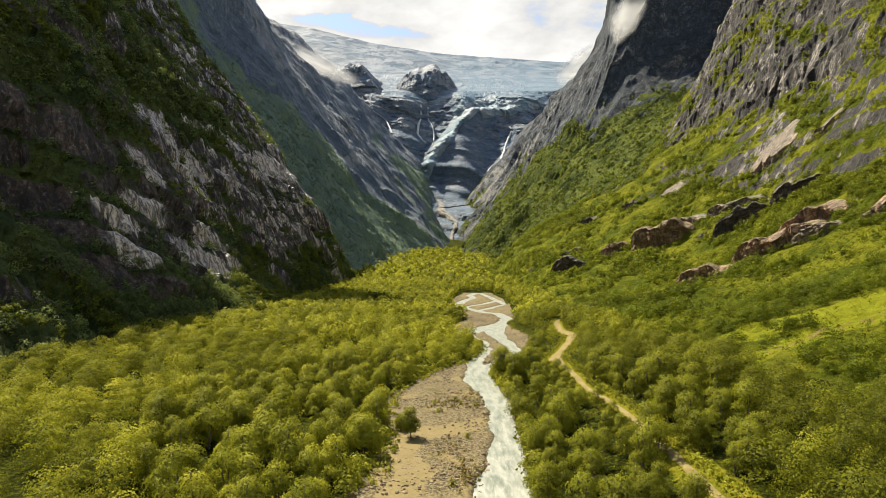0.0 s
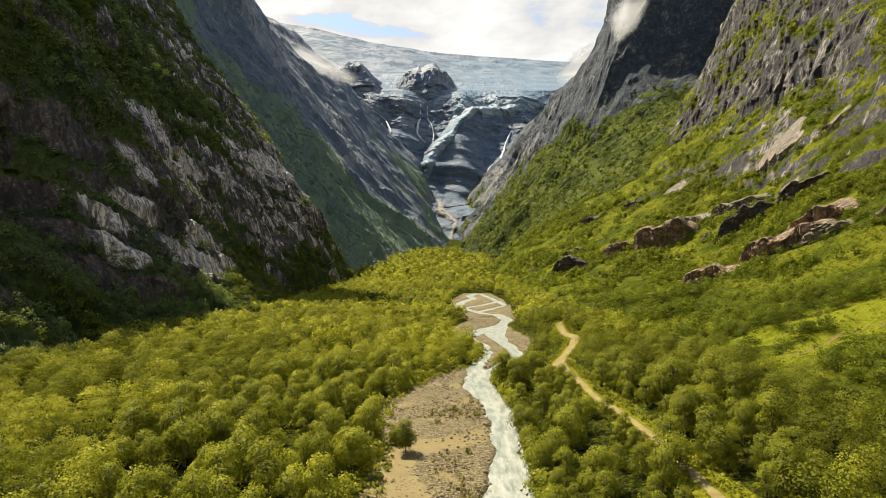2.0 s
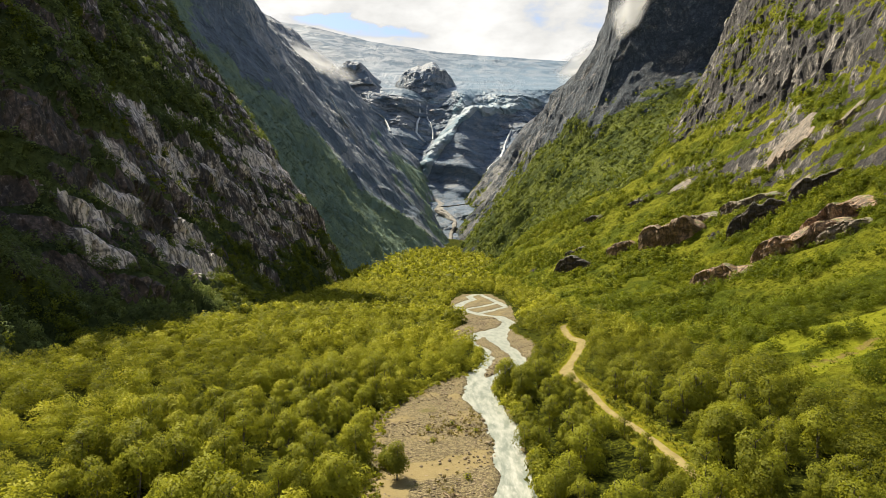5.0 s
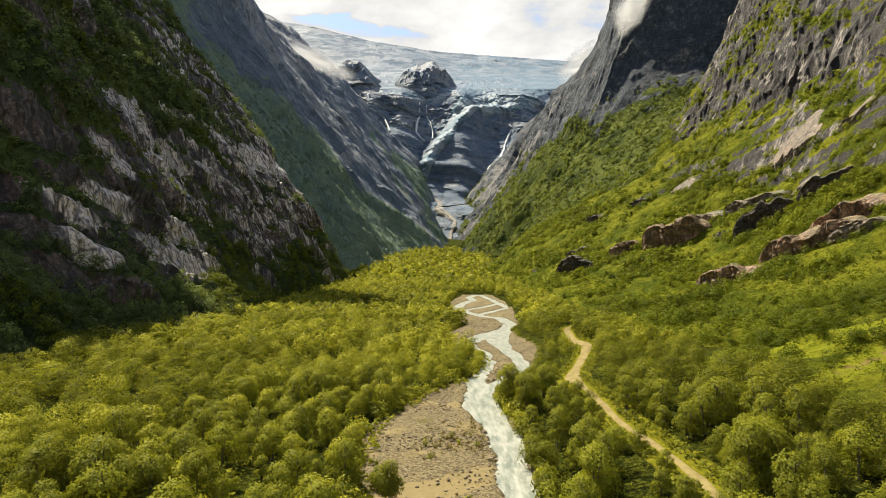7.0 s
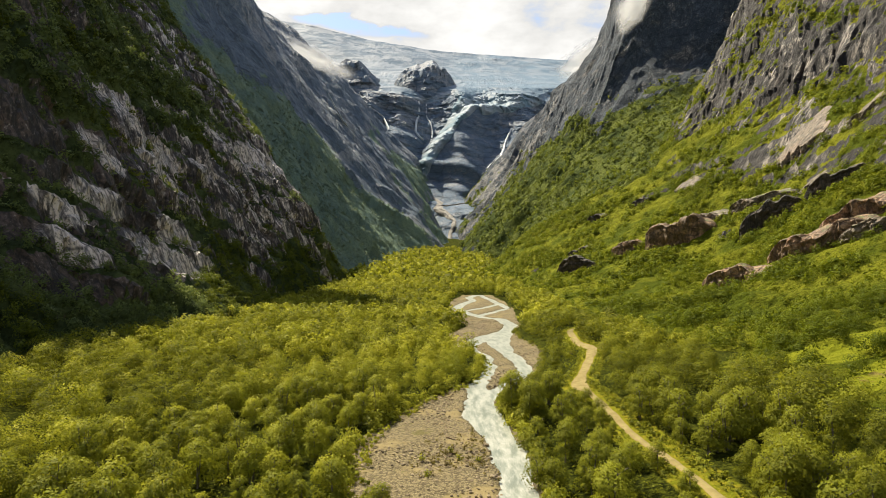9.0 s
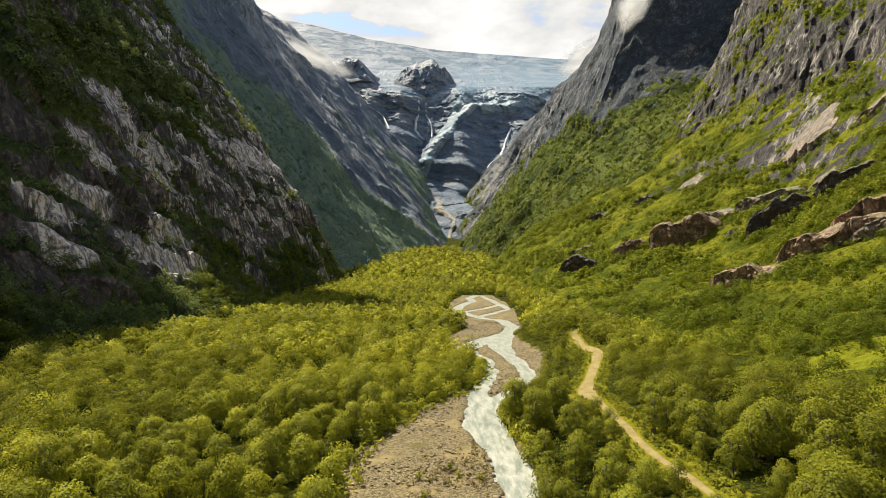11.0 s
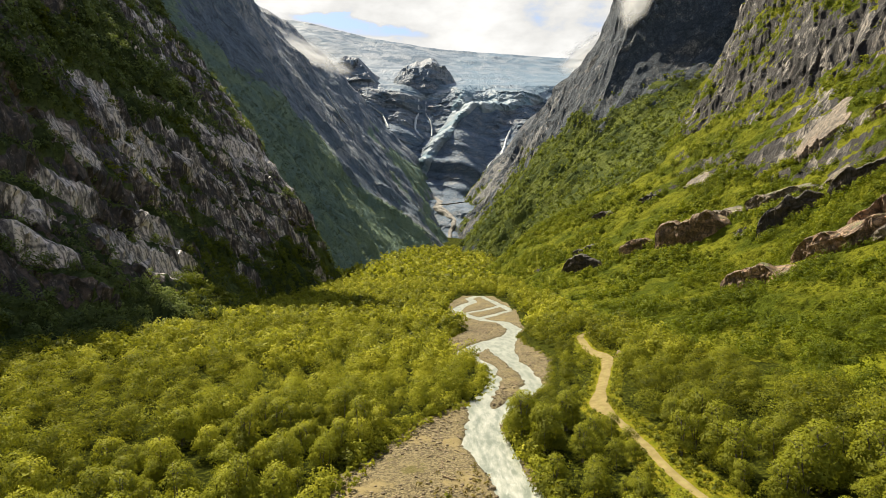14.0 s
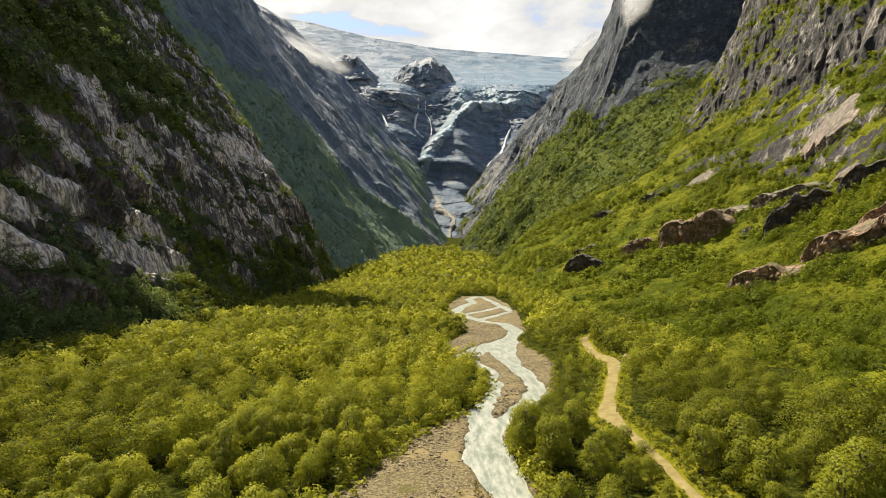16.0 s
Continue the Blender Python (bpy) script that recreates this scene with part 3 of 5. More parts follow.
spur_track = new("road", mesh_of("road", np.stack([SX, SY, SZ], -1).reshape(-1, 3), grid_faces(*SX.shape), M_ROAD, True, side=np.abs(np.repeat(side[None], 24, 0))))
tagged(spur_track, "short gravel turnout beside the track", "road", kind="structure")
tagged(track, "narrow sandy gravel track between grassy verges", "road", kind="structure")

# ---- the mountains ----
def mountain(name, P, mat, rock, label, snow=None, **more):
    snow = np.zeros(P.shape[:2]) if snow is None else snow
    ob = new(name, mesh_of(name, P.reshape(-1, 3), grid_faces(*P.shape[:2]), mat, False, rock=rock, snow=snow, **more))
    return tagged(ob, label, "mountain", kind="structure")


def crags(P, big, small, lean=0.0, seed=0, length=1.0, step=22.0, ledges=0.8):
    """Gullies down the slope, leaning ledges and broken blocks."""
    n = normals_of(P)
    n = n * np.where(n[..., 2:] < 0, -1, 1)
    x, y, z = P[..., 0], P[..., 1], P[..., 2]
    gully = ridged(y / (80 * length), z / (300 * length), x / (300 * length), 5, seed)
    slab = fbm(y / (26 * length), z / (50 * length), x / (50 * length), 5, seed + 11, 0.6)
    bed = y + 0.9 * z
    flute = ridged(y / (13 * length), z / (90 * length), x / (90 * length), 4, seed + 23, 0.6) + 0.6 * ridged(bed / (16 * length), (z - y) / (120 * length), x / (80 * length), 3, seed + 27, 0.6)
    wx = 9 * length * fbm(y / (18 * length), z / (18 * length), 2.0, 4, seed + 61)
    plate = slabs((bed + wx) / (30 * length), (z - 0.4 * y + wx) / (70 * length), seed + 24)
    grit = fbm(y / (12 * length), z / (30 * length), x / (30 * length), 2, seed + 25, 0.5)
    Q = P + n * (big * (gully - 0.6) + small * (1.2 * slab + 0.36 * plate + 0.5 * (flute - 0.9) + 0.7 * grit))[..., None]
    # ledges: the height is drawn into treads and risers that lean along the valley
    for k, (st, am) in enumerate(((step, ledges), (step * 0.37, ledges * 0.8))):
        t = (Q[..., 2] + lean * y + st * 0.9 * fbm(y / (60 * length), x / (60 * length), k * 5.0, 4, seed + 31 + k)) / st
        f = t - np.floor(t)
        keep = np.clip(0.6 + 1.1 * fbm(y / (45 * length), z / (45 * length), 9.0 + k, 3, seed + 41 + k), 0, 1)
        riser = smooth(0.45, 1.0, f) * 0.85 + 0.15 * f
        Q[..., 2] += (riser - f) * st * am * keep
    return Q


def facets(P, P0, rough, fine, seed, lean=0.35, length=1.0):
    """Sharp broken plates along the fall line, big and small; gives the sheet and the levels of the big plates."""
    n = normals_of(P)
    n = n * np.where(n[..., 2:] < 0, -1, 1)
    y, z = P0[..., 1], P0[..., 2]
    wander = 5 * fbm(y / 14, z / 30, 0.0, 3, seed)
    flake = slabs((y + lean * z + wander) / 6.5, (z + wander) / (19 * length), seed + 1)
    chip = slabs((y + 0.7 * lean * z + wander) / 2.6, (z - wander) / (9 * length), seed + 2)
    return P + n * (rough * flake + fine * chip)[..., None], flake


def steepness(P):
    n = normals_of(P)
    return 1 - np.abs(n[..., 2])


# west spur, dark wet slabs with scrub on the ledges
# the uppermost crest is unseen, steepened to shade the face below
SPUR = (
    (-300, ((-105, -12), (-125, 4), (-160, 30), (-200, 90), (-260, 180), (-330, 290), (-420, 400), (-600, 480))),
    (200, ((-108, -12), (-126, 4), (-152, 24), (-182, 62), (-215, 120), (-262, 200), (-318, 300), (-400, 420), (-560, 520))),
    (340, ((-100, -12), (-114, 4), (-138, 28), (-158, 50), (-181, 92), (-203, 141), (-244, 225), (-302, 325), (-390, 460), (-520, 540))),
    (470, ((-92, -12), (-108, 10), (-134, 42), (-162, 90), (-200, 147), (-256, 240), (-308, 350), (-345, 545), (-540, 650))),
    (610, ((-72, -12), (-95, 28), (-118, 84), (-174, 158), (-240, 236), (-292, 308), (-345, 400), (-400, 470), (-560, 600))),
    # unseen horn in these two sections, added to shadow the far floor
    (690, ((-105, -8), (-135, 34), (-200, 130), (-290, 258), (-345, 375), (-375, 700), (-560, 780), (-680, 800))),
    (800, ((-250, -8), (-300, 60), (-360, 160), (-415, 300), (-418, 860), (-600, 900), (-700, 900))),
)
ys = np.concatenate([np.linspace(-300, 150, 25)[:-1], np.linspace(150, 720, 360), np.linspace(720, 800, 14)[1:]])
SP = loft(SPUR, ys, 300)
SP0 = SP.copy()
gull = 26 * np.exp(-((SP[..., 1] - 262 + 0.1 * SP[..., 2]) / 26) ** 2) * smooth(20, 80, SP[..., 2])
SP[..., 0] -= gull
SP = crags(SP, 17, 4.5, 0.42, 100, 1.0, 24, 0.75)
SP, flake = facets(SP, SP0, 1.7, 0.7, 150)
hz = SP0[..., 2]
lean_n = fbm((SP0[..., 1] + 0.7 * hz) / 40, hz / 66, SP0[..., 0] / 200, 5, 130, 0.62) + 0.18 * flake
band = fbm((SP0[..., 1] - 1.2 * hz) / 80, (hz + 0.45 * SP0[..., 1]) / 17, SP0[..., 0] / 200, 3, 133)
spur_rock = -0.14 + 1.0 * smooth(0.12, 0.75, steepness(SP)) + 0.75 * lean_n + 0.75 * band - 0.22 * smooth(215, 300, 560 - SP0[..., 1]) - 0.40 * smooth(90, 165, hz) + 0.25 * smooth(440, 560, SP0[..., 1]) + 0.1 * smooth(330, 420, SP0[..., 1]) - 0.8 * (1 - smooth(14, 30, hz - 0.02 * (SP0[..., 1] - 340) - 0.32 * np.clip(SP0[..., 1] - 440, 0, 170) * (1 - smooth(600, 680, SP0[..., 1]))))
# bare slabs, painted pale for the sky sheen and glancing sun on them
SHEEN_SLABS = ((395, 93, 16, 14), (350, 40, 20, 15), (375, 50, 15, 18), (406, 134, 9, 12), (322, 66, 11, 12), (550, 133, 16, 10), (492, 159, 9, 12), (384, 132, 12, 20), (420, 112, 12, 12), (533, 124, 32, 9), (600, 130, 40, 12), (341, 94, 10, 15), (293, 59, 9, 12), (283, 39, 8, 8), (504, 143, 10, 12), (455, 106, 18, 10), (440, 150, 10, 22), (330, 40, 18, 8))
STRIPS = ((487, 158, 14, 20), (478, 128, 12, 18), (430, 72, 15, 18), (421, 44, 15, 20), (300, 66, 20, 8), (345, 112, 20, 8), (400, 160, 60, 12), (300, 88, 30, 8))
sheen_slab = np.zeros(hz.shape)
for sy, sz, ry, rz in SHEEN_SLABS:
    sheen_slab = np.maximum(sheen_slab, 1 - smooth(0.5, 1.3, np.hypot((SP0[..., 1] - sy + 0.5 * (hz - sz)) / ry, (hz - sz) / rz) + 0.35 * fbm(SP0[..., 1] / 9, hz / 9, 0.0, 3, 140)))
leafy = np.zeros(hz.shape)
for sy, sz, ry, rz in STRIPS:
    leafy = np.maximum(leafy, 1 - smooth(0.5, 1.3, np.hypot((SP0[..., 1] - sy + 0.4 * (hz - sz)) / ry, (hz - sz) / rz) + 0.4 * fbm(SP0[..., 1] / 9, hz / 9, 4.0, 3, 141)))
spur_rock = spur_rock + 0.75 * sheen_slab - 0.6 * leafy
# pale also paints lit plates up the valley, and shade on the near rock
mountain("mountain_spur", SP, M_SPUR, spur_rock, "steep dark wet rock spur with green scrub on its ledges", pale=np.maximum(1.25 * sheen_slab, 0.5 * smooth(380, 500, SP0[..., 1]) * smooth(-0.2, 0.4, flake)) - 0.7 * (1 - smooth(325, 385, SP0[..., 1])) * (1 - sheen_slab))

# west wall of the inner valley
# the steep upper crest is unseen, added to keep the wall shaded
WEST = (
    (640, ((-80, -10), (-140, 40), (-300, 250), (-500, 500), (-760, 700), (-1000, 850))),
    (840, ((-50, -5), (-95, 40), (-230, 200), (-400, 430), (-480, 640), (-600, 760), (-1000, 900))),
    (930, ((-35, 5), (-75, 45), (-180, 165), (-300, 325), (-400, 460), (-445, 820), (-560, 880), (-1000, 900))),
    (1080, ((20, 10), (-30, 50), (-130, 140), (-280, 330), (-400, 490), (-450, 830), (-560, 880), (-1000, 900))),
    (1200, ((60, 20), (15, 60), (-60, 130), (-180, 270), (-330, 460), (-400, 590), (-470, 840), (-600, 880), (-1000, 900))),
    (1300, ((30, 50), (-5, 105), (-60, 170), (-150, 285), (-300, 455), (-435, 590), (-495, 840), (-620, 880), (-1000, 900))),
    (1400, ((20, 80), (-20, 150), (-61, 216), (-129, 300), (-250, 450), (-410, 630), (-535, 690), (-600, 900), (-1000, 1000))),
    (1520, ((0, 130), (-40, 200), (-85, 260), (-150, 340), (-260, 480), (-420, 660), (-600, 770), (-760, 860), (-1000, 930))),
    (1620, ((-5, 170), (-55, 260), (-110, 300), (-180, 400), (-280, 530), (-420, 680), (-610, 790), (-760, 880), (-1000, 960))),
    (1800, ((-20, 280), (-100, 380), (-240, 520), (-330, 640), (-430, 706), (-624, 815), (-820, 900), (-1050, 980))),
    (2100, ((-200, 400), (-300, 560), (-420, 680), (-640, 760), (-820, 800), (-1100, 850))),
)
WE = loft(WEST, np.linspace(640, 2100, 230), 190)
WE0 = WE.copy()
WE = crags(WE, 34, 6, 0.8, 200, 2.0, 60, 0.3)
wz = WE0[..., 2]
west_snow = 0.7 * smooth(1250, 1400, WE0[..., 1]) * smooth(430, 520, wz) * smooth(0.05, 0.35, fbm(WE0[..., 1] / 70, wz / 26, 0.0, 4, 241)) + smooth(560, 720, wz) * smooth(1350, 1600, WE0[..., 1]) * (0.35 + 0.5 * smooth(0.75, 0.35, steepness(WE))) + 0.3 * fbm(WE0[..., 0] / 60, WE0[..., 1] / 60, 0.0, 3, 240) * smooth(500, 700, wz)
west_rock = 0.31 + 0.55 * fbm(WE0[..., 1] / 150, wz / 190, 0.0, 4, 230) - 0.45 * (1 - smooth(60, 330, wz - 0.22 * (WE0[..., 1] - 640) + 40)) + 0.62 * smooth(960, 1180, WE0[..., 1] + 0.35 * (wz - 200)) + 0.35 * fbm((WE0[..., 1] - 0.8 * wz) / 50, wz / 50, 0.0, 4, 236)
west_pale = 1.2 * smooth(980, 1180, WE0[..., 1]) * smooth(-0.45, 0.35, fbm(WE0[..., 1] / 60, wz / 60, 0.0, 4, 237))
mountain("mountain_west", WE, M_WEST, west_rock, "shaded rock wall with green lower slopes, coloured blue for haze", west_snow, pale=west_pale)

# east slope beside the valley floor
EAST = (
    (-300, ((60, -4), (75, 6), (125, 25), (180, 47), (213, 63), (242, 86), (282, 146), (350, 260), (460, 420), (600, 560))),
    (300, ((60, -4), (75, 7), (125, 17), (180, 41), (213, 60), (242, 86), (282, 146), (350, 270), (460, 440), (600, 580))),
    (365, ((60, -4), (75, 7), (125, 14), (160, 23), (190, 45), (213, 66), (242, 88), (282, 146), (350, 270), (460, 445), (600, 590))),
    (460, ((55, -4), (72, 8), (125, 26), (174, 51), (214, 72), (242, 90), (280, 146), (350, 270), (460, 450), (600, 600))),
    (600, ((45, 0), (65, 14), (115, 42), (165, 76), (230, 118), (280, 180), (340, 300), (440, 460), (600, 600))),
    (710, ((30, 8), (45, 24), (84, 58), (150, 95), (240, 148), (290, 218), (352, 357), (440, 520), (600, 660))),
    (770, ((70, 12), (90, 44), (130, 80), (200, 120), (270, 180), (340, 280), (400, 400), (480, 540), (620, 660))),
    (830, ((170, 30), (190, 60), (230, 100), (290, 150), (350, 220), (420, 330), (500, 450), (560, 540), (640, 620))),
)
ys = np.concatenate([np.linspace(-300, 150, 25)[:-1], np.linspace(150, 740, 330), np.linspace(740, 830, 16)[1:]])
EA = loft(EAST, ys, 280)
EA0 = EA.copy()
hz = EA0[..., 2] - 0.03 * (EA0[..., 1] - 300)
high = smooth(130, 185, hz)
calm = EA + (crags(EA, 4, 1.6, 0.3, 320, 1.0, 20, 0.45) - EA)
EA = calm + (crags(EA, 20, 2.4, 0.9, 300, 1.0, 34, 0.35) - calm) * high[..., None]
cut_up, east_flake = facets(EA, EA0, 1.1, 0.8, 350, -0.5, 1.8)
EA = EA + (cut_up - EA) * (0.25 + 0.75 * high)[..., None]
ledge = fbm((EA0[..., 1] - 0.5 * hz) / 60, hz / 22, EA0[..., 0] / 120, 4, 330)
MEADOW = ((88, 190), (98, 190), (108, 189), (120, 190), (150, 184))
SOIL = ((89, 162), (97, 168), (105, 173), (118, 177), (140, 173))
meadow = 1 - smooth(5, 9.5, np.minimum(line_distance(EA0[..., 0], EA0[..., 1], MEADOW), line_distance(EA0[..., 0], EA0[..., 1], SOIL) + 2))
earth = 0.62 - 0.62 * smooth(0, 6.5, line_distance(EA0[..., 0], EA0[..., 1], SOIL))
east_rock = -0.6 * meadow - 0.17 + 0.95 * smooth(0.15, 0.7, steepness(EA)) + 0.80 * ledge + 0.15 * smooth(150, 195, hz) + 0.08 * np.exp(-((hz - 118) / 30) ** 2)
# proud plates painted pale as sunlit facets, sunk ones dark as shaded
mountain("mountain_east", EA, M_EAST, east_rock, "sunlit green hillside with grey rock cliffs above", meadow=meadow, earth=earth, pale=0.75 * smooth(0.3, 0.8, east_flake) * (0.3 + 0.7 * smooth(-0.1, 0.35, ledge)) - 1.0 * smooth(0.0, 0.6, -east_flake))

# east wall of the inner valley
CLIFF = (
    (520, ((150, -20), (200, 60), (280, 120), (400, 200), (520, 320), (600, 500), (680, 720), (760, 880))),
    (830, ((90, 10), (120, 80), (190, 150), (300, 230), (430, 330), (540, 500), (620, 720), (760, 880))),
    (905, ((60, 20), (90, 70), (170, 150), (275, 235), (420, 345), (442, 520), (465, 740), (640, 880))),
    (955, ((42, 26), (66, 62), (146, 145), (235, 240), (296, 400), (318, 600), (345, 800), (560, 940))),
    (1000, ((30, 30), (50, 60), (130, 140), (210, 235), (276, 400), (318, 600), (360, 800), (560, 960))),
    (1260, ((30, 50), (45, 73), (90, 130), (160, 215), (235, 395), (265, 420), (325, 470), (345, 520), (408, 625), (470, 850), (600, 980))),
    (1420, ((20, 70), (45, 110), (160, 240), (250, 400), (330, 450), (420, 520), (520, 640), (640, 800))),
    (1700, ((60, 200), (130, 300), (240, 420), (340, 500), (460, 560), (640, 660))),
)
CL = loft(CLIFF, np.concatenate([np.linspace(520, 820, 30)[:-1], np.linspace(820, 1450, 220), np.linspace(1450, 1700, 30)[1:]]), 220, 5)
CL0 = CL.copy()
CL = crags(CL, 28, 2.6, 0.9, 400, 1.2, 70, 0.12)
rubble = smooth(1060, 1160, CL0[..., 1]) * (1 - smooth(330, 430, CL0[..., 2]))
n = normals_of(CL)
n = n * np.where(n[..., 2:] < 0, -1, 1)
CL = CL + n * (rubble * (1.3 * slabs(CL0[..., 1] / 13, CL0[..., 2] / 11, 440) + 3 * fbm(CL0[..., 1] / 26, CL0[..., 2] / 26, 0.0, 4, 441)))[..., None]
cz = CL0[..., 2]
cliff_rock = 0.0 + 0.4 * fbm((CL0[..., 1] + 0.8 * cz) / 45, cz / 45, 0.0, 4, 436) + 0.45 * smooth(0.2, 0.65, steepness(CL)) + 0.6 * fbm(CL0[..., 1] / 120, cz / 130, 0.0, 4, 430) + 0.75 * smooth(225, 360, cz) - 0.35 * (1 - smooth(120, 260, cz)) + (0.52 + 0.5 * fbm(CL0[..., 1] / 70, cz / 50, 0.0, 4, 441)) * smooth(1110, 1210, CL0[..., 1])
talus = smooth(1080, 1180, CL0[..., 1]) * smooth(-0.25, 0.3, fbm(CL0[..., 1] / 30, cz / 30, 0.0, 4, 437)) * (1 - smooth(330, 420, cz))
mountain("mountain_cliff", CL, M_CLIFF, cliff_rock, "tall grey rock buttress above a green apron", pale=talus)

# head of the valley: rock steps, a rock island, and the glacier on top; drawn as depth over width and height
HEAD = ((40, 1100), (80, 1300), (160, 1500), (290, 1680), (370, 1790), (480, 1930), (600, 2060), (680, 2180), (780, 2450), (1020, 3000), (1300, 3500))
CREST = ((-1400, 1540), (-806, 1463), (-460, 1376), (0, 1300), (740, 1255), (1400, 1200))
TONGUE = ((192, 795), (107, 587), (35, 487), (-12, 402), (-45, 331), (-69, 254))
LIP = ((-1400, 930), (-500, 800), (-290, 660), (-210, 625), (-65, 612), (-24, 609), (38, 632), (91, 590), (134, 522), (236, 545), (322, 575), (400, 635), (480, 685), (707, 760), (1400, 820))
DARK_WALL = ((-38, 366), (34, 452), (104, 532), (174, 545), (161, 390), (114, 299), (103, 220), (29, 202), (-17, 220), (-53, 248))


def inside(x, z, poly, soft):
    """1 inside an outline, fading to 0 over soft metres outside."""
    odd = np.zeros(x.shape, bool)
    ring = poly + poly[:1]
    for (x0, z0), (x1, z1) in zip(ring, ring[1:]):
        if z0 != z1:
            odd ^= ((z0 > z) != (z1 > z)) & (x < (x1 - x0) * (z - z0) / (z1 - z0) + x0)
    d = line_distance(x, z, ring)
    return np.where(odd, 1.0, 1 - smooth(0, soft, d))


hx = np.concatenate([np.linspace(-1400, -470, 36)[:-1], np.linspace(-470, 470, 200), np.linspace(470, 1400, 36)[1:]])
hrow = np.concatenate([np.linspace(40, 700, 165), np.linspace(700, 1300, 60)[1:]])
HX, HR = np.meshgrid(hx, hrow, indexing="ij")
HZ = HR + (np.interp(HX, *zip(*CREST)) - 1300) * smooth(650, 1300, HR)
base = np.interp(HR, *zip(*HEAD))
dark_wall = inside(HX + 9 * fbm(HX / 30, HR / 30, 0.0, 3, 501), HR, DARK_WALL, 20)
bed = HR + 0.12 * HX + 22 * fbm(HX / 160, HR / 120, 0.0, 3, 503)
pace = np.exp(1.6 * fbm(HX / 420, bed / 30, 0.0, 3, 504, 0.6) + 0.8 * fbm(HX / 380, bed / 13, 3.0, 2, 505))
band = np.exp(-((HR - 0.06 * HX - 560) / 38) ** 2) * smooth(-330, -240, HX) * (1 - smooth(60, 120, HX))
pace = pace * (1 - 0.8 * band) * (1 - 0.6 * np.exp(-((HR - 418) / 36) ** 2) * smooth(110, -60, HX))
pace = 1 + (pace - 1) * (1 - smooth(650, 760, HR))
depth = 1100 + np.cumsum(pace * np.gradient(base, axis=1), axis=1)


def blurred(A, n, axis):
    w = np.concatenate([A.take([0], axis).repeat(n, axis), A, A.take([-1], axis).repeat(n + 1, axis)], axis).cumsum(axis)
    size = A.shape[axis]
    return (w.take(range(2 * n + 1, 2 * n + 1 + size), axis) - w.take(range(size), axis)) / (2 * n + 1)


dev = depth - base
dev = blurred(dev, 3, 0)
dev = dev - blurred(blurred(dev, 30, 0), 36, 1)
depth = base + dev * (1 - smooth(600, 700, HR))
# the sheer dark wall below the ice: upright about its middle height
middle = np.interp(np.interp(HX, (-53, 0, 60, 110, 174), (255, 300, 335, 370, 430)), *zip(*HEAD))
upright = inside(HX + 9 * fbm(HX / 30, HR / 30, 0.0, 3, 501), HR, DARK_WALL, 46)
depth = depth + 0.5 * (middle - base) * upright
low = 1 - smooth(600, 700, HR)
depth = depth - low * (1 - 0.7 * dark_wall) * (30 * (ridged(HX / 150, bed / 90, 0.0, 4, 510) - 0.6) + 10 * fbm(HX / 34, bed / 16, 0.0, 4, 520, 0.6) + 5 * slabs(HX / 26, bed / 11, 521))
boss = np.exp(-(((HX + 60) / 26) ** 2 + ((HR - 492) / 44) ** 2) ** 2)
depth = depth - 22 * boss
HD = depth.copy()
# rock island: a sheer dark face and a sloping top
brink = HZ - 24 * fbm(HX / 46, HX * 0, 0.0, 3, 529)
sill = 648 + 0.0050 * (HX + 66) ** 2 + 8 * fbm(HX / 30, HX * 0, 0.0, 3, 522)
face = np.interp(sill, *zip(*HEAD)) - 12 + 0.25 * np.clip(brink - sill, -60, 400) + 1.9 * np.clip(brink - 740, 0, 400)
face = face + 20 * fbm(HX / 60, HZ / 40, 0.0, 5, 523, 0.6) + 6 * slabs(HX / 24, HZ / 12, 524)
u = (HX + 70) / np.interp(HZ, (620, 690, 760, 800, 850, 900, 960), (70, 118, 140, 138, 122, 100, 70)) + 0.2 * fbm(HX / 40, HZ / 30, 0.0, 3, 521)
isle = (1 - smooth(np.interp(HZ, (735, 800), (0.88, 0.25)), 1.1, np.abs(u))) * smooth(610, 640, HZ) * (1 - smooth(820, 1000, HZ))
HD = HD + (np.minimum(HD, face) - HD) * isle
# dark shoulder at the west edge of the ice
front = 1985 + 0.55 * (HZ - 560) + 1.3 * np.clip(HZ - 770, 0, 400) + 22 * fbm(HX / 45, HZ / 40, 0.0, 4, 525) + 12 * slabs(HX / 40, HZ / 30, 526)
u = (HX - np.interp(HZ, (500, 580, 690, 800), (-290, -295, -325, -345))) / np.interp(HZ, (500, 600, 700, 800), (76, 74, 80, 74)) + 0.3 * fbm(HX / 40, HZ / 40, 2.0, 3, 527)
knob = (1 - smooth(np.interp(HZ, (680, 760), (0.8, 0.3)), 1.15, np.abs(u))) * smooth(480, 560, HZ) * (1 - smooth(745, 870, HZ + 10 * fbm(HX / 25, HX * 0, 0.0, 3, 528)))
HD = HD + (np.minimum(HD, front) - HD) * knob


def with_back(D, drop):
    """Depth rows as points, closed behind the crest by a back slope."""
    P = np.stack([HX, D, HZ], -1)
    back = [P[:, -1] + (0, 260 * n, -drop * n ** 2) for n in (1, 2, 3)]
    return np.concatenate([P, np.stack(back, 1)], 1)


H = with_back(HD, 40)
pad = ((0, 0), (0, 3))
head_rock = np.pad(0.95 + 0.4 * fbm(HX / 90, HR / 60, 0.0, 3, 530) - 0.45 * smooth(30, 160, HX) * (1 - smooth(190, 330, HR)), pad, "edge")
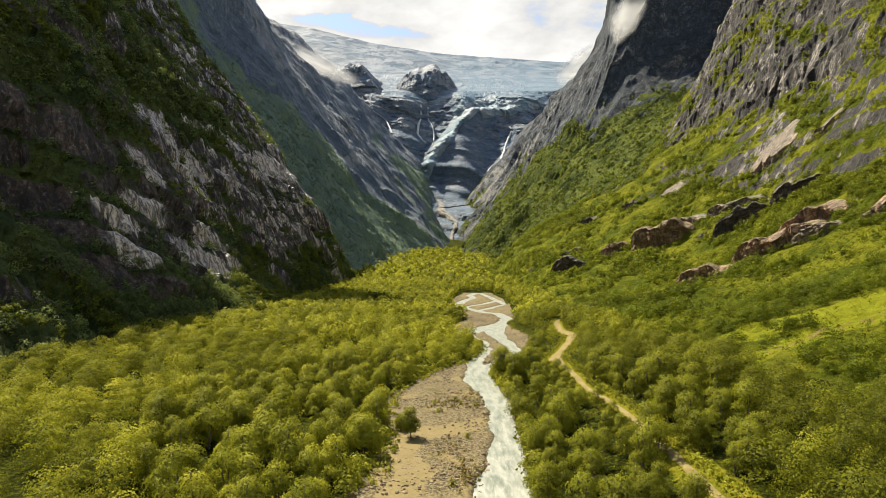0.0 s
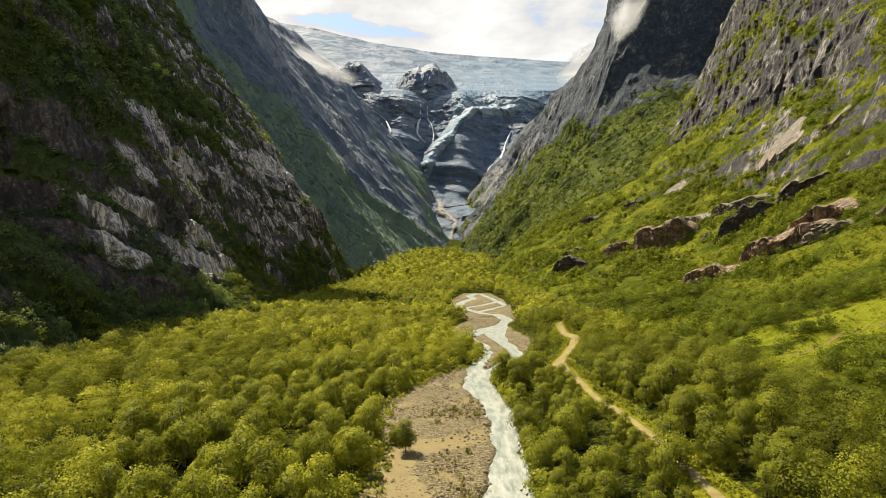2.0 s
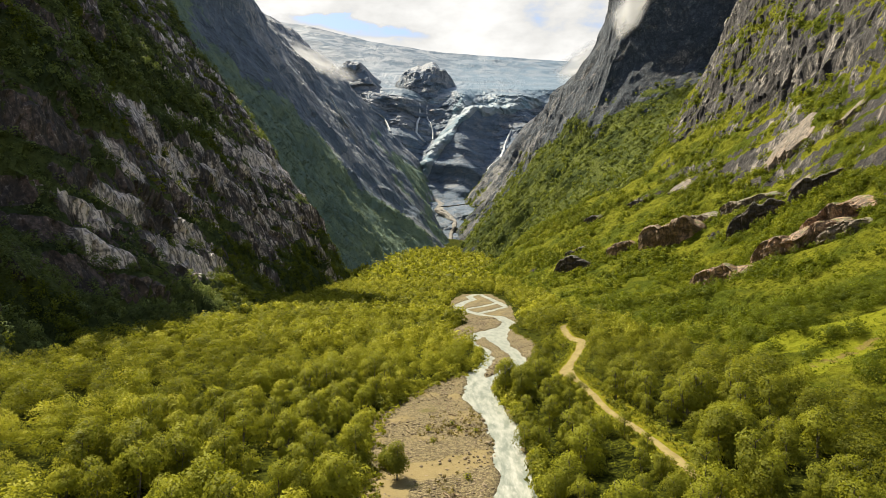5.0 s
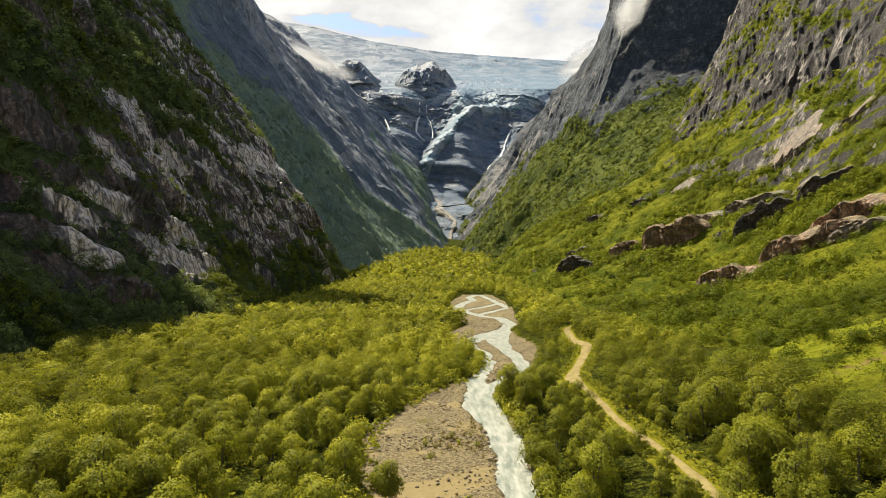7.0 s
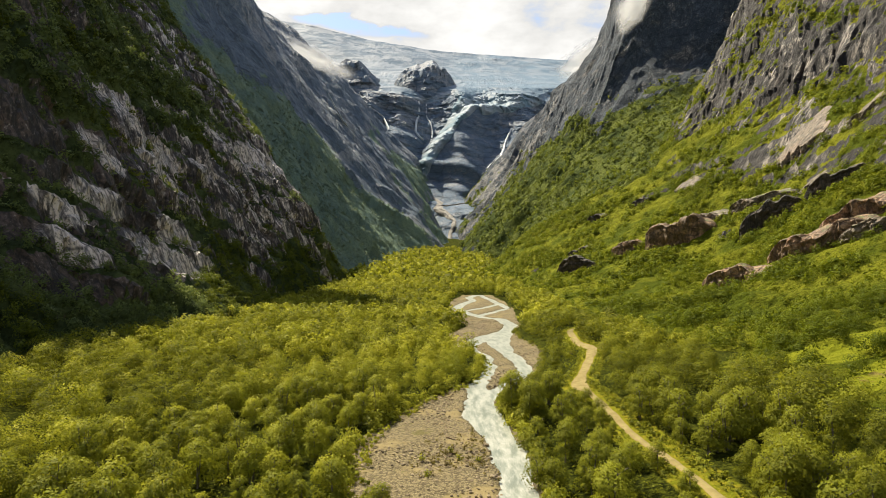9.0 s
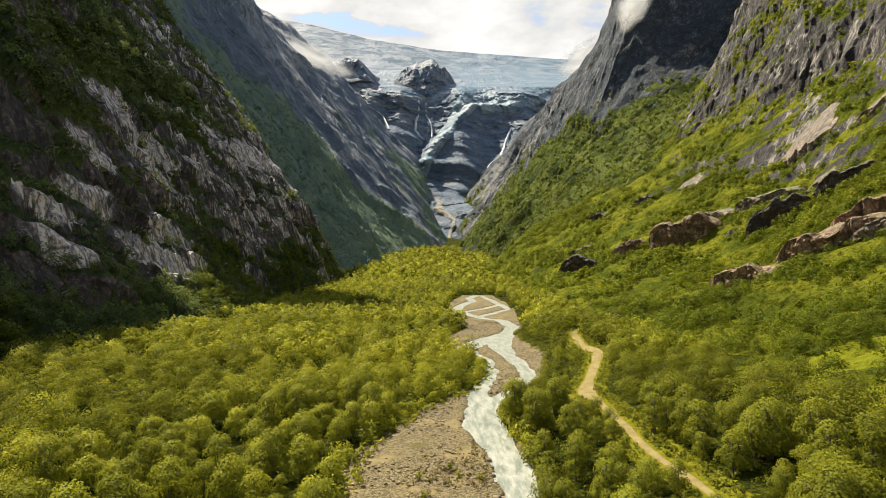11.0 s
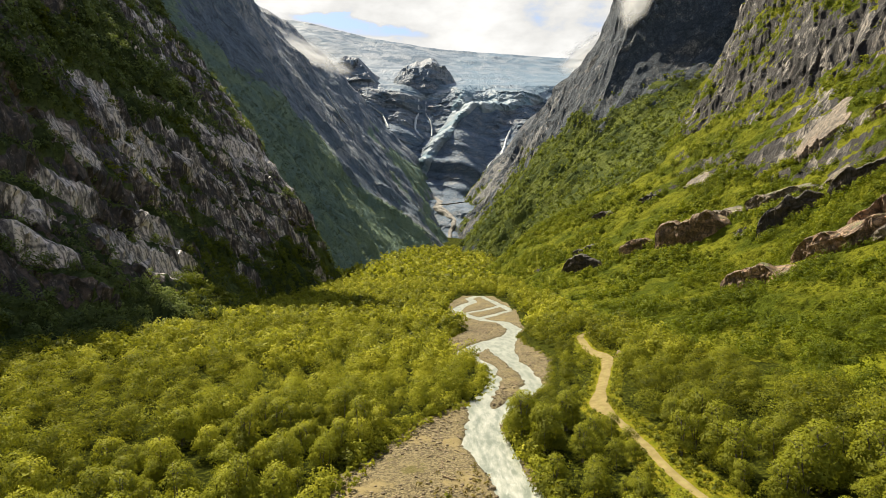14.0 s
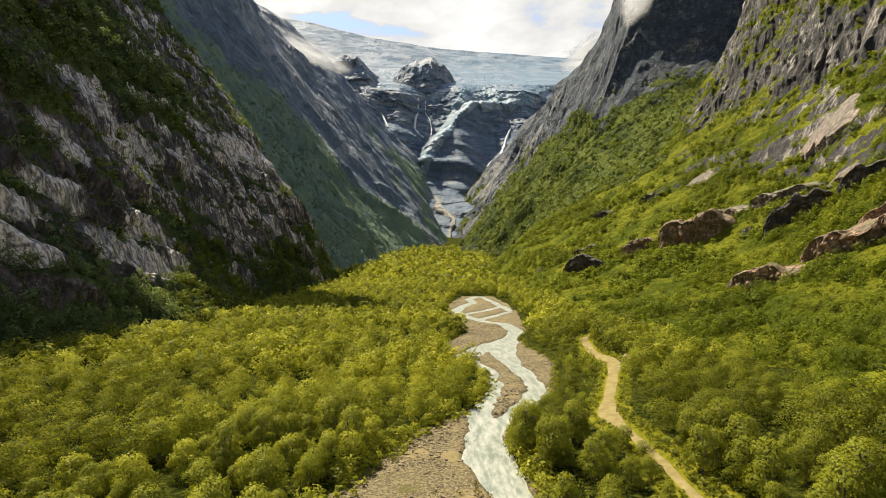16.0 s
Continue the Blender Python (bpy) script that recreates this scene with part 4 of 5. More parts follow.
head_snow = 0.75 * isle * smooth(745, 790, brink) + 0.62 * knob * smooth(715, 770, HZ) + 0.5 * fbm(HX / 40, HR / 16, 0.0, 4, 531) * smooth(540, 640, HR) * (1 - 0.7 * knob) + 0.45 * np.exp(-(((HX + 80) / 40) ** 2 + ((HZ - 700) / 9) ** 2))
head_pale = np.pad(smooth(-0.1, 0.5, fbm(HX / 120, bed / 12, 0.0, 3, 532)) * (1 - dark_wall) * smooth(140, 260, HR), pad, "edge")
mountain("mountain_headwall", H, M_HEAD, head_rock, "stepped rock headwall below the glacier, coloured blue for haze", np.pad(head_snow, pad, "edge"), pale=head_pale)

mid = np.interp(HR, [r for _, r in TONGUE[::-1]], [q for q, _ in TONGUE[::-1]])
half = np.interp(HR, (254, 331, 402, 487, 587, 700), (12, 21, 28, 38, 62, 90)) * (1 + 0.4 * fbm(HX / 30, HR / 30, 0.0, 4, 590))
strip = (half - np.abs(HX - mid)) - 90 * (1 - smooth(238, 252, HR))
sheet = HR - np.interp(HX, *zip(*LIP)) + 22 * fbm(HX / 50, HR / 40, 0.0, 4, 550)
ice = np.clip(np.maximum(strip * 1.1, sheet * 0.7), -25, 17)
crack = np.abs(fbm(HX / 26, (HR + 0.5 * HX) / 20, 0.0, 4, 570, 0.6))
GD = depth - ice - (5 + 9 * (1 - smooth(760, 1000, HR))) * crack * smooth(0, 8, ice) - 20 * fbm(HX / 170, HR / 60, 0.0, 3, 571) * smooth(640, 760, HR)
blue_ice = np.clip(smooth(-40, 140, HX) * (1 - 0.4 * smooth(900, 1200, HR)) + smooth(640, 400, HR) + 0.7 * fbm(HX / 120, HR / 60, 0.0, 4, 580), 0, 1)
GL = with_back(GD, 38)
glacier = new("glacier", mesh_of("glacier", GL.reshape(-1, 3), grid_faces(*GL.shape[:2]), M_ICE, False, blue=np.pad(blue_ice, pad, "edge"), clean=np.pad(smooth(660, 560, HR), pad, "edge")))
tagged(glacier, "crevassed white and blue glacier with a narrow tongue", "glacier", kind="structure")


def head_depth(x, z):
    """Depth of the headwall or its ice at a width and height, whichever is in front."""
    i, j = np.argmin(np.abs(hx[:, None] - np.ravel(x)[None]), 0), np.argmin(np.abs(hrow[:, None] - np.ravel(z)[None]), 0)
    return np.minimum(HD, GD)[i, j].reshape(np.shape(x))


# ---- birch and alder scrub ----
rng = np.random.default_rng(7)


def crown_arrays(height, width, leaves, size, clumps, gen, low=0.06):
    """Leaf triangles on the shells of several clumps. Gives corners (n, 3, 3) and the clump's outward direction at each leaf."""
    k = clumps
    a = 2.4 * np.arange(k) + gen.uniform(-0.5, 0.5, k)
    r = width * 0.30 * gen.uniform(0.55, 1.05, k)
    cz = height * np.concatenate([gen.uniform(0.40, 0.64, k - k // 2), gen.uniform(0.12, 0.36, k // 2)])
    c = np.stack([r * np.cos(a), r * np.sin(a), cz], -1)
    c[0] = (0, 0, height * 0.70)
    rad = width * gen.uniform(0.20, 0.30, k)
    rad[0] = width * 0.31
    share = rad ** 2
    pick = gen.choice(k, leaves, p=share / share.sum())
    d = gen.normal(size=(leaves, 3))
    d[:, 2] = np.where(d[:, 2] < -0.35, -d[:, 2] * 0.7, d[:, 2])
    d /= np.linalg.norm(d, axis=1, keepdims=True)
    p = c[pick] + d * (rad[pick] * gen.uniform(0.70, 1.06, leaves))[:, None]
    p[:, 2] = np.maximum(p[:, 2], height * low * gen.uniform(0.3, 2.0, leaves))
    out = p - (0, 0, height * 0.35)
    out /= np.linalg.norm(out, axis=1, keepdims=True)
    soft = d * 0.8 + out * 0.5 + gen.normal(size=(leaves, 3)) * 0.16
    soft /= np.linalg.norm(soft, axis=1, keepdims=True)
    n = soft + gen.normal(size=(leaves, 3)) * 0.30
    n /= np.linalg.norm(n, axis=1, keepdims=True)
    u = np.cross(n, gen.normal(size=(leaves, 3)))
    u /= np.linalg.norm(u, axis=1, keepdims=True)
    v = np.cross(n, u)
    s = size * gen.uniform(0.6, 1.25, leaves)[:, None]
    return np.stack([p - u * s * 0.5 - v * s * 0.3, p + u * s * 0.55 - v * s * 0.1, p - u * s * 0.1 + v * s * 0.6], 1), soft


def limb(bm, a, b, ra, rb, sides=6):
    """A tapered round limb from a to b."""
    a, b = Vector(a), Vector(b)
    q = (b - a).to_track_quat("Z", "Y")
    rings = []
    for p, r in ((a, ra), (b, rb)):
        rings.append([bm.verts.new(p + q @ Vector((r * math.cos(2 * math.pi * i / sides), r * math.sin(2 * math.pi * i / sides), 0))) for i in range(sides)])
    for i in range(sides):
        j = (i + 1) % sides
        bm.faces.new((rings[0][i], rings[0][j], rings[1][j], rings[1][i]))


def leaf_faces(corners):
    return corners.reshape(-1, 3), np.arange(corners.shape[0] * 3).reshape(-1, 3)


def birch(height, width, leaves, size, seed, label, clumps=8):
    """One tree: leaning stems with limbs, and a crown of leaves."""
    gen = np.random.default_rng(seed)
    tree = tagged(new("birch_tree"), label, "tree", "trees along the river")
    bm = bmesh.new()
    stems = 1 + seed % 3
    for s in range(stems):
        a = 2 * math.pi * s / stems + gen.uniform(0, 1)
        lean = width * (0.05 if stems == 1 else 0.17)
        foot = Vector((0.12 * math.cos(a), 0.12 * math.sin(a), -0.3))
        mid = Vector((lean * 0.5 * math.cos(a), lean * 0.5 * math.sin(a), height * 0.38))
        top = Vector((lean * math.cos(a), lean * math.sin(a), height * 0.82))
        limb(bm, foot, mid, 0.13, 0.09)
        limb(bm, mid, top, 0.09, 0.03)
        for b in range(4):
            f = 0.25 + 0.18 * b
            p = mid.lerp(top, f)
            w = a + 1.7 * b
            limb(bm, p, p + Vector((math.cos(w), math.sin(w), 0.9)) * width * 0.2, 0.045, 0.015, 4)
    me = bpy.data.meshes.new("trunk")
    bm.to_mesh(me)
    bm.free()
    me.materials.append(M_BARK)
    part("trunk", me, tree)
    corners, soft = crown_arrays(height, width, leaves, size, clumps, gen)
    v, f = leaf_faces(corners)
    # crown shade painted into the tint: darker below, lighter on top
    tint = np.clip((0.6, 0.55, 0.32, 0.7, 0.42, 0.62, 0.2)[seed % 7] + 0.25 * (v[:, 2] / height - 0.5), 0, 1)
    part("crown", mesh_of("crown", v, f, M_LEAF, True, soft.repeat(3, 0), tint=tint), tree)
    return tree


KINDS = [birch(*spec) for spec in (
    (6.2, 5.2, 2450, 0.256, 1, "bushy green birch with several stems and rounded crown"),
    (7.0, 4.8, 2300, 0.256, 2, "tall green birch with an uneven leafy crown"),
    (5.2, 5.0, 2150, 0.248, 3, "low spreading green alder with yellowish leaves"),
    (6.4, 5.8, 2550, 0.263, 4, "broad green birch with loose leafy clumps"),
    (4.4, 4.4, 1750, 0.238, 5, "small bushy green willow in the scrub"),
    (7.4, 5.4, 2500, 0.256, 6, "tall dark green birch with an open crown"),
)]

# positions on the valley floor: a jittered grid, kept off river, track and meadows
def floor_sites(x0, x1, y0, y1, step):
    gx, gy = np.meshgrid(np.arange(x0, x1, step), np.arange(y0, y1, step))
    x = (gx + rng.uniform(-0.85, 0.85, gx.shape) * step).ravel()
    y = (gy + rng.uniform(-0.85, 0.85, gx.shape) * step).ravel()
    keep = (bank_distance(x, y) > np.where(x > 5, 0.2 + 2.0 * smooth(178, 192, y), 1.3)) & (line_distance(x, y, ROAD) > np.where(x < along(y, [(q, p) for p, q in ROAD]), np.where(y < 101, 2.0, 3.2 + 1.8 * smooth(174, 184, y)), 3.4 + 1.0 * smooth(168, 182, y)) + 0.9 * fbm(x / 8, y / 8, 0.0, 2, 610))
    side = -np.interp(y, (0, 200, 340, 470, 610, 700, 1100), (126, 126, 114, 108, 100, 130, 60))
    keep &= x > side - 4
    keep &= x < np.interp(y, (0, 300, 460, 600, 710, 770, 1100), (76, 76, 72, 64, 45, 90, 45)) + 6
    keep &= fbm(x / 22, y / 22, 0.0, 3, 620) < 0.62
    return x[keep], y[keep]


def woods(name, x, y, z, heights, leaves, size, mat, label, templates=7, clumps=7, widths=0.8, dark=None):
    """Many far trees joined into one thing that nobody could count."""
    gens = np.random.default_rng(len(x))
    shapes = [crown_arrays(1.0, widths, leaves, size, clumps, gens, 0.05) for _ in range(templates)]
    pick, turn = gens.integers(0, templates, len(x)), gens.uniform(0, 2 * np.pi, len(x))
    out, tints = np.empty((len(x), leaves * 3, 3), np.float32), np.empty((len(x), leaves * 3), np.float32)
    bend = np.empty((len(x), leaves * 3, 3), np.float32)
    base_t = np.clip(0.42 + 0.45 * fbm(x / 40, y / 40, 0.0, 3, 630) + gens.uniform(-0.42, 0.42, len(x)) - 0.24 * smooth(10, 26, x) * (y < 330), 0, 1)
    for k in range(templates):
        m = np.flatnonzero(pick == k)
        v, soft = shapes[k][0].reshape(-1, 3), shapes[k][1].repeat(3, 0)
        c, s = np.cos(turn[m])[:, None], np.sin(turn[m])[:, None]
        h = heights[m][:, None]
        w = h * gens.uniform(0.85, 1.25, len(m))[:, None]
        out[m, :, 0] = (v[:, 0] * c - v[:, 1] * s) * w + x[m][:, None]
        out[m, :, 1] = (v[:, 0] * s + v[:, 1] * c) * w + y[m][:, None]
        out[m, :, 2] = v[:, 2] * h + z[m][:, None]
        bend[m, :, 0] = soft[:, 0] * c - soft[:, 1] * s
        bend[m, :, 1] = soft[:, 0] * s + soft[:, 1] * c
        bend[m, :, 2] = soft[:, 2]
        # same painted shading by height within each crown
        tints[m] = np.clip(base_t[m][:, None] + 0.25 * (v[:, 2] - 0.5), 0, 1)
    n = len(x) * leaves
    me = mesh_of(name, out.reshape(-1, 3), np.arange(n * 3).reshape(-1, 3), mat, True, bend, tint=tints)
    return tagged(new(name, me), label, "scrub", kind="stuff")


fx, fy = floor_sites(-260, 260, 66, 330, 5.1)
near = np.hypot(fx / 1.1 - 2, (fy - 126) / 1.15)
order = np.argsort(near)
own, rest = order[:300], order[300:]
grow = 0.92 + 0.40 * fbm(fx / 24, fy / 24, 0.0, 3, 640) + rng.uniform(-0.36, 0.34, len(fx))
lane = line_distance(fx, fy, ROAD)
grow = grow * np.where((fx < along(fy, [(q, p) for p, q in ROAD])) & (fy < 215), np.where(fy < 101, 1.0, 0.52) + 0.42 * smooth(4, 17, lane) * (fy >= 101), 1.0)
shore = fx - along(fy, BANK_R)
grow = grow * np.where((shore > 0) & (shore < 16), 1 - 0.42 * smooth(174, 190, fy) * (1 - smooth(3, 15, shore)), 1.0)
kind_of = np.where(fx < 14, rng.integers(0, 6, len(fx)), np.array((1, 3, 5, 1, 5))[rng.integers(0, 5, len(fx))])
fz = floor_height(fx, fy) - 0.05
used = set()
for i in own:
    k = int(kind_of[i])
    m = Matrix.Translation((fx[i], fy[i], fz[i])) @ Matrix.Rotation(rng.uniform(0, 6.28), 4, "Z")
    if k in used:
        made = copy_thing(KINDS[k], m)
    else:
        made, used = KINDS[k], used | {k}
        made.matrix_basis = m
    made.scale = (float(grow[i]) * 1.2, float(grow[i]) * 1.2, float(grow[i]) * 1.2)
wedge = np.abs(fx) < 0.80 * fy + 14
for take, leaves, size, label in (
    (wedge[rest] & (fy[rest] < 150), 1000, 0.038, "dense sunlit birch and alder scrub on the valley floor"),
    (wedge[rest] & (fy[rest] >= 150) & (fy[rest] < 225), 800, 0.042, "dense green birch scrub beside the river"),
    (wedge[rest] & (fy[rest] >= 225), 290, 0.074, "dense green scrub further up the valley floor"),
    (~wedge[rest], 24, 0.26, "dense green scrub at the sides of the valley floor"),
):
    mid = rest[take]
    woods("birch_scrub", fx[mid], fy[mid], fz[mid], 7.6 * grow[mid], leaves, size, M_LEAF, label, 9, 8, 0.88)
# grass on the verges of the track
vy = rng.uniform(60, 300, 1600)
vs = rng.choice((-1.0, 1.0, 1.0), 1600)
vx = along(vy, [(q, p) for p, q in ROAD]) + vs * (rng.uniform(1.3, 4.2, 1600) + 0.8 * smooth(170, 195, vy))
woods("verge_grass", vx, vy, floor_height(vx, vy) - 0.05, rng.uniform(0.3, 1.0, 1600), 12, 0.5, M_LEAF, "yellow-green grass and herbs on the track verges", 4, 3, 1.5)
# low willows right at the water's edge
wy = np.concatenate([rng.uniform(84, 200, 260), rng.uniform(200, 330, 120), rng.uniform(84, 330, 240)])
wx = np.concatenate([along(wy[:380], BANK_R) + rng.uniform(-0.3, 1.6, 380), along(wy[380:], BANK_L) - rng.uniform(0.2, 2.4, 240)])
woods("bank_willows", wx, wy, floor_height(wx, wy) - 0.5, rng.uniform(1.8, 3.6, 620) * np.where((wx > along(wy, BANK_R) - 1) & (wy > 178), 0.6, 1.0), 150, 0.13, M_LEAF, "low green willow bushes along the river bank", 6, 5, 1.25)
# undergrowth in the gaps between the trees
ux, uy = rng.uniform(-70, 84, 3800), rng.uniform(84, 270, 3800)
ok = (bank_distance(ux, uy) > 0.8) & (line_distance(ux, uy, ROAD) > 2.6) & (np.abs(ux) < 0.8 * (uy - 30))
woods("undergrowth", ux[ok], uy[ok], floor_height(ux[ok], uy[ok]) - 0.1, rng.uniform(0.6, 1.5, int(ok.sum())), 18, 0.28, M_LEAF, "low ferns and saplings between the birches", 6, 4, 1.5)
gx, gy = floor_sites(-200, 160, 330, 620, 5.4)
woods("birch_scrub", gx, gy, floor_height(gx, gy), rng.uniform(5.5, 9.0, len(gx)), 80, 0.145, M_LEAF, "green scrub on the far valley floor", 6, 6, 0.95)
gx, gy = floor_sites(-170, 140, 620, 1120, 8.0)
woods("birch_scrub", gx, gy, floor_height(gx, gy), rng.uniform(5, 8, len(gx)), 14, 0.42, M_LEAF, "distant green scrub below the mountains", 6, 5, 1.2)


def slope_sites(P, rock, count, weight):
    """Random places on a mountain sheet where it is green."""
    area = np.linalg.norm(np.cross(P[1:, :-1] - P[:-1, :-1], P[:-1, 1:] - P[:-1, :-1]), axis=-1)
    w = area * (1 - smooth(0.40, 0.58, rock[:-1, :-1])) * weight(P[:-1, :-1])
    cell = rng.choice(w.size, count, p=w.ravel() / w.sum())
    i, j = np.unravel_index(cell, w.shape)
    a, b = rng.uniform(0, 1, (2, count, 1))
    p = P[i, j] * (1 - a) * (1 - b) + P[i + 1, j] * a * (1 - b) + P[i, j + 1] * (1 - a) * b + P[i + 1, j + 1] * a * b
    return p[:, 0], p[:, 1], p[:, 2]


def above_floor(P):
    return (P[..., 2] > floor_height(P[..., 0], P[..., 1]) - 0.5) * 1.0


def in_sight(P):
    return 0.06 + 0.94 * smooth(-30, 0, 0.80 * P[..., 1] + 14 - np.abs(P[..., 0]))


x, y, z = slope_sites(SP, spur_rock, 5800, lambda P: above_floor(P) * in_sight(P) * smooth(140, 230, P[..., 1]) * (1 - smooth(330, 420, P[..., 2])))
tall = rng.uniform(2.6, 5.8, len(x)) + 1.8 * (z < 45) + 2.4 * smooth(90, 150, z)
# painted light: yellower leaves for sunlit foot and strips, greyer for shaded ledges
sunlit_leaves = ((z < 42 + 0.34 * np.clip(y - 440, 0, 170)) & (y > 330)) | (fbm((y + 0.5 * z) / 34, z / 90, 0.0, 2, 660) > 0.3) | ((np.abs(y - 424) < 22) & (z < 100))
for take, mat, label in ((sunlit_leaves, M_FOOT, "green scrub at the foot and in the gullies of the rock spur"), (~sunlit_leaves, M_HEATH, "dark green scrub clinging to the rock ledges")):
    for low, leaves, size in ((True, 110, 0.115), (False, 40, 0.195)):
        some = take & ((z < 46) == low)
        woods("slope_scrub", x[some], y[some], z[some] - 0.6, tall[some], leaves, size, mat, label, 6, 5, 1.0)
# rock outcrops on the east hillside: x, y, turn, half length, depth, height, rise along it, material, label
WARM = "weathered brown rock outcrop above the scrub"
PALE = "pale bare rock slab on the green hillside"
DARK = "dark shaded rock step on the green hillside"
OUTCROPS = (
    (177, 458, -36, 25, 26, 29, 0.0, M_OUTCROP, "large blocky brown outcrop with a sheer front face"),
    (150, 492, -42, 14, 13, 13, 0.3, M_OUTCROP, WARM),
    (159, 339, -46, 20, 16, 14, 0.35, M_OUTCROP, "long low brown rock ledge with a rounded back"),
    (190, 322, -52, 25, 24, 17, 0.75, M_OUTCROP, "reddish brown tilted outcrop with pale broken face"),
    (212, 324, -52, 19, 17, 14, 0.75, M_OUTCROP, WARM),
    (196, 298, -56, 13, 13, 10, 0.8, M_PALE, PALE),
    (218, 268, -52, 17, 20, 15, 0.7, M_OUTCROP, "smooth reddish brown rock slab among bushes"),
    (112, 505, -42, 18, 13, 15, 0.5, M_SHADED, DARK),
    (128, 560, -42, 12, 11, 11, 0.6, M_SHADED, DARK),
    (206, 392, -32, 18, 13, 19, 0.6, M_SHADED, DARK),
    (232, 372, -38, 16, 13, 15, 0.7, M_SHADED, DARK),
    (262, 450, -62, 20, 22, 7, 0.9, M_PALE, "broad pale bare rock slab on the hillside"),
    (226, 436, -60, 24, 18, 9, 0.9, M_PALE, PALE),
    (206, 468, -60, 15, 13, 8, 0.9, M_PALE, PALE),
    (240, 404, -60, 15, 13, 8, 0.9, M_PALE, PALE),
    (226, 560, -68, 14, 15, 8, 0.9, M_PALE, PALE),
    (196, 590, -54, 13, 10, 9, 0.9, M_SHADED, DARK),
    (160, 620, -54, 13, 10, 9, 0.9, M_SHADED, DARK),
    (276, 404, -62, 12, 12, 6, 0.9, M_PALE, PALE),
)


def off_outcrops(x, y):
    """0 on the bare rock of an outcrop, 1 away from it."""
    free = np.ones(np.shape(x))
    for ox, oy, turn, long, deep, *_ in OUTCROPS:
        c, s = math.cos(radians(turn)), math.sin(radians(turn))
        dx, dy = x - ox, y - oy
        free = free * smooth(0.75, 1.0, np.hypot((dx * c + dy * s) / long, (dy * c - dx * s - 0.15 * deep) / (0.75 * deep)))
    return free


def off_meadow(P, clear):
    """0 on the meadow and its bare soil, 1 away from them."""
    return (0.05 + 0.95 * smooth(clear - 1, clear + 4, line_distance(P[..., 0], P[..., 1], MEADOW))) * (0.16 + 0.84 * smooth(clear - 1, clear + 4, line_distance(P[..., 0], P[..., 1], SOIL)))


x, y, z = slope_sites(EA, east_rock, 7600, lambda P: off_outcrops(P[..., 0], P[..., 1]) * above_floor(P) * in_sight(P) * smooth(60, 150, P[..., 1]) * (1 - 0.6 * smooth(90, 160, P[..., 2])) * (0.06 + smooth(-0.08, 0.16, fbm(P[..., 0] / 26, P[..., 1] / 26, P[..., 2] / 20, 3, 650))) * (1 - smooth(330, 400, P[..., 2])) * off_meadow(P, 4))
tall = rng.uniform(2.6, 6.6, len(x))
for take, leaves, size, label in (
    (y < 230, 400, 0.064, "sunlit green scrub at the foot of the hillside"),
    ((y >= 230) & (y < 400), 80, 0.138, "sunlit green scrub covering the hillside"),
    (y >= 400, 36, 0.21, "sunlit green scrub on the further hillside"),
):
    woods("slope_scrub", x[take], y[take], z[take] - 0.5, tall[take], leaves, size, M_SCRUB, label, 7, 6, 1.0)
x, y, z = slope_sites(EA, east_rock, 4200, lambda P: off_outcrops(P[..., 0], P[..., 1]) * above_floor(P) * in_sight(P) * smooth(60, 150, P[..., 1]) * (1 - smooth(320, 420, P[..., 1])) * (1 - smooth(110, 150, P[..., 2])) * off_meadow(P, 2))
woods("undergrowth", x, y, z - 0.1, rng.uniform(0.6, 1.8, len(x)), 14, 0.34, M_SCRUB, "grass tussocks and low heather on the hillside", 6, 4, 1.7)
x, y, z = slope_sites(CL, cliff_rock, 4600, lambda P: above_floor(P) * (1 - smooth(300, 380, P[..., 2])))
woods("slope_scrub", x, y, z - 1, rng.uniform(4, 8, len(x)), 11, 0.42, M_HIGH, "distant green scrub on the apron below the cliffs", 5, 4, 1.1)
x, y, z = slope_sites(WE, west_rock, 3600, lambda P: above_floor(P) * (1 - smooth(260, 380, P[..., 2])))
woods("slope_scrub", x, y, z - 1, rng.uniform(3, 6, len(x)), 18, 0.30, M_HAZED, "scrub on the shaded wall, its leaves blued for haze", 5, 4, 1.1)

# ---- rock outcrops on the hillside, boulders and stones ----
def east_height(x, y):
    """Height of the east slope at a place."""
    i = int(np.argmin(np.abs(EA[:, 0, 1] - y)))
    row = EA[i]
    o = np.argsort(row[:, 0])
    return float(np.interp(x, row[o, 0], row[o, 2]))


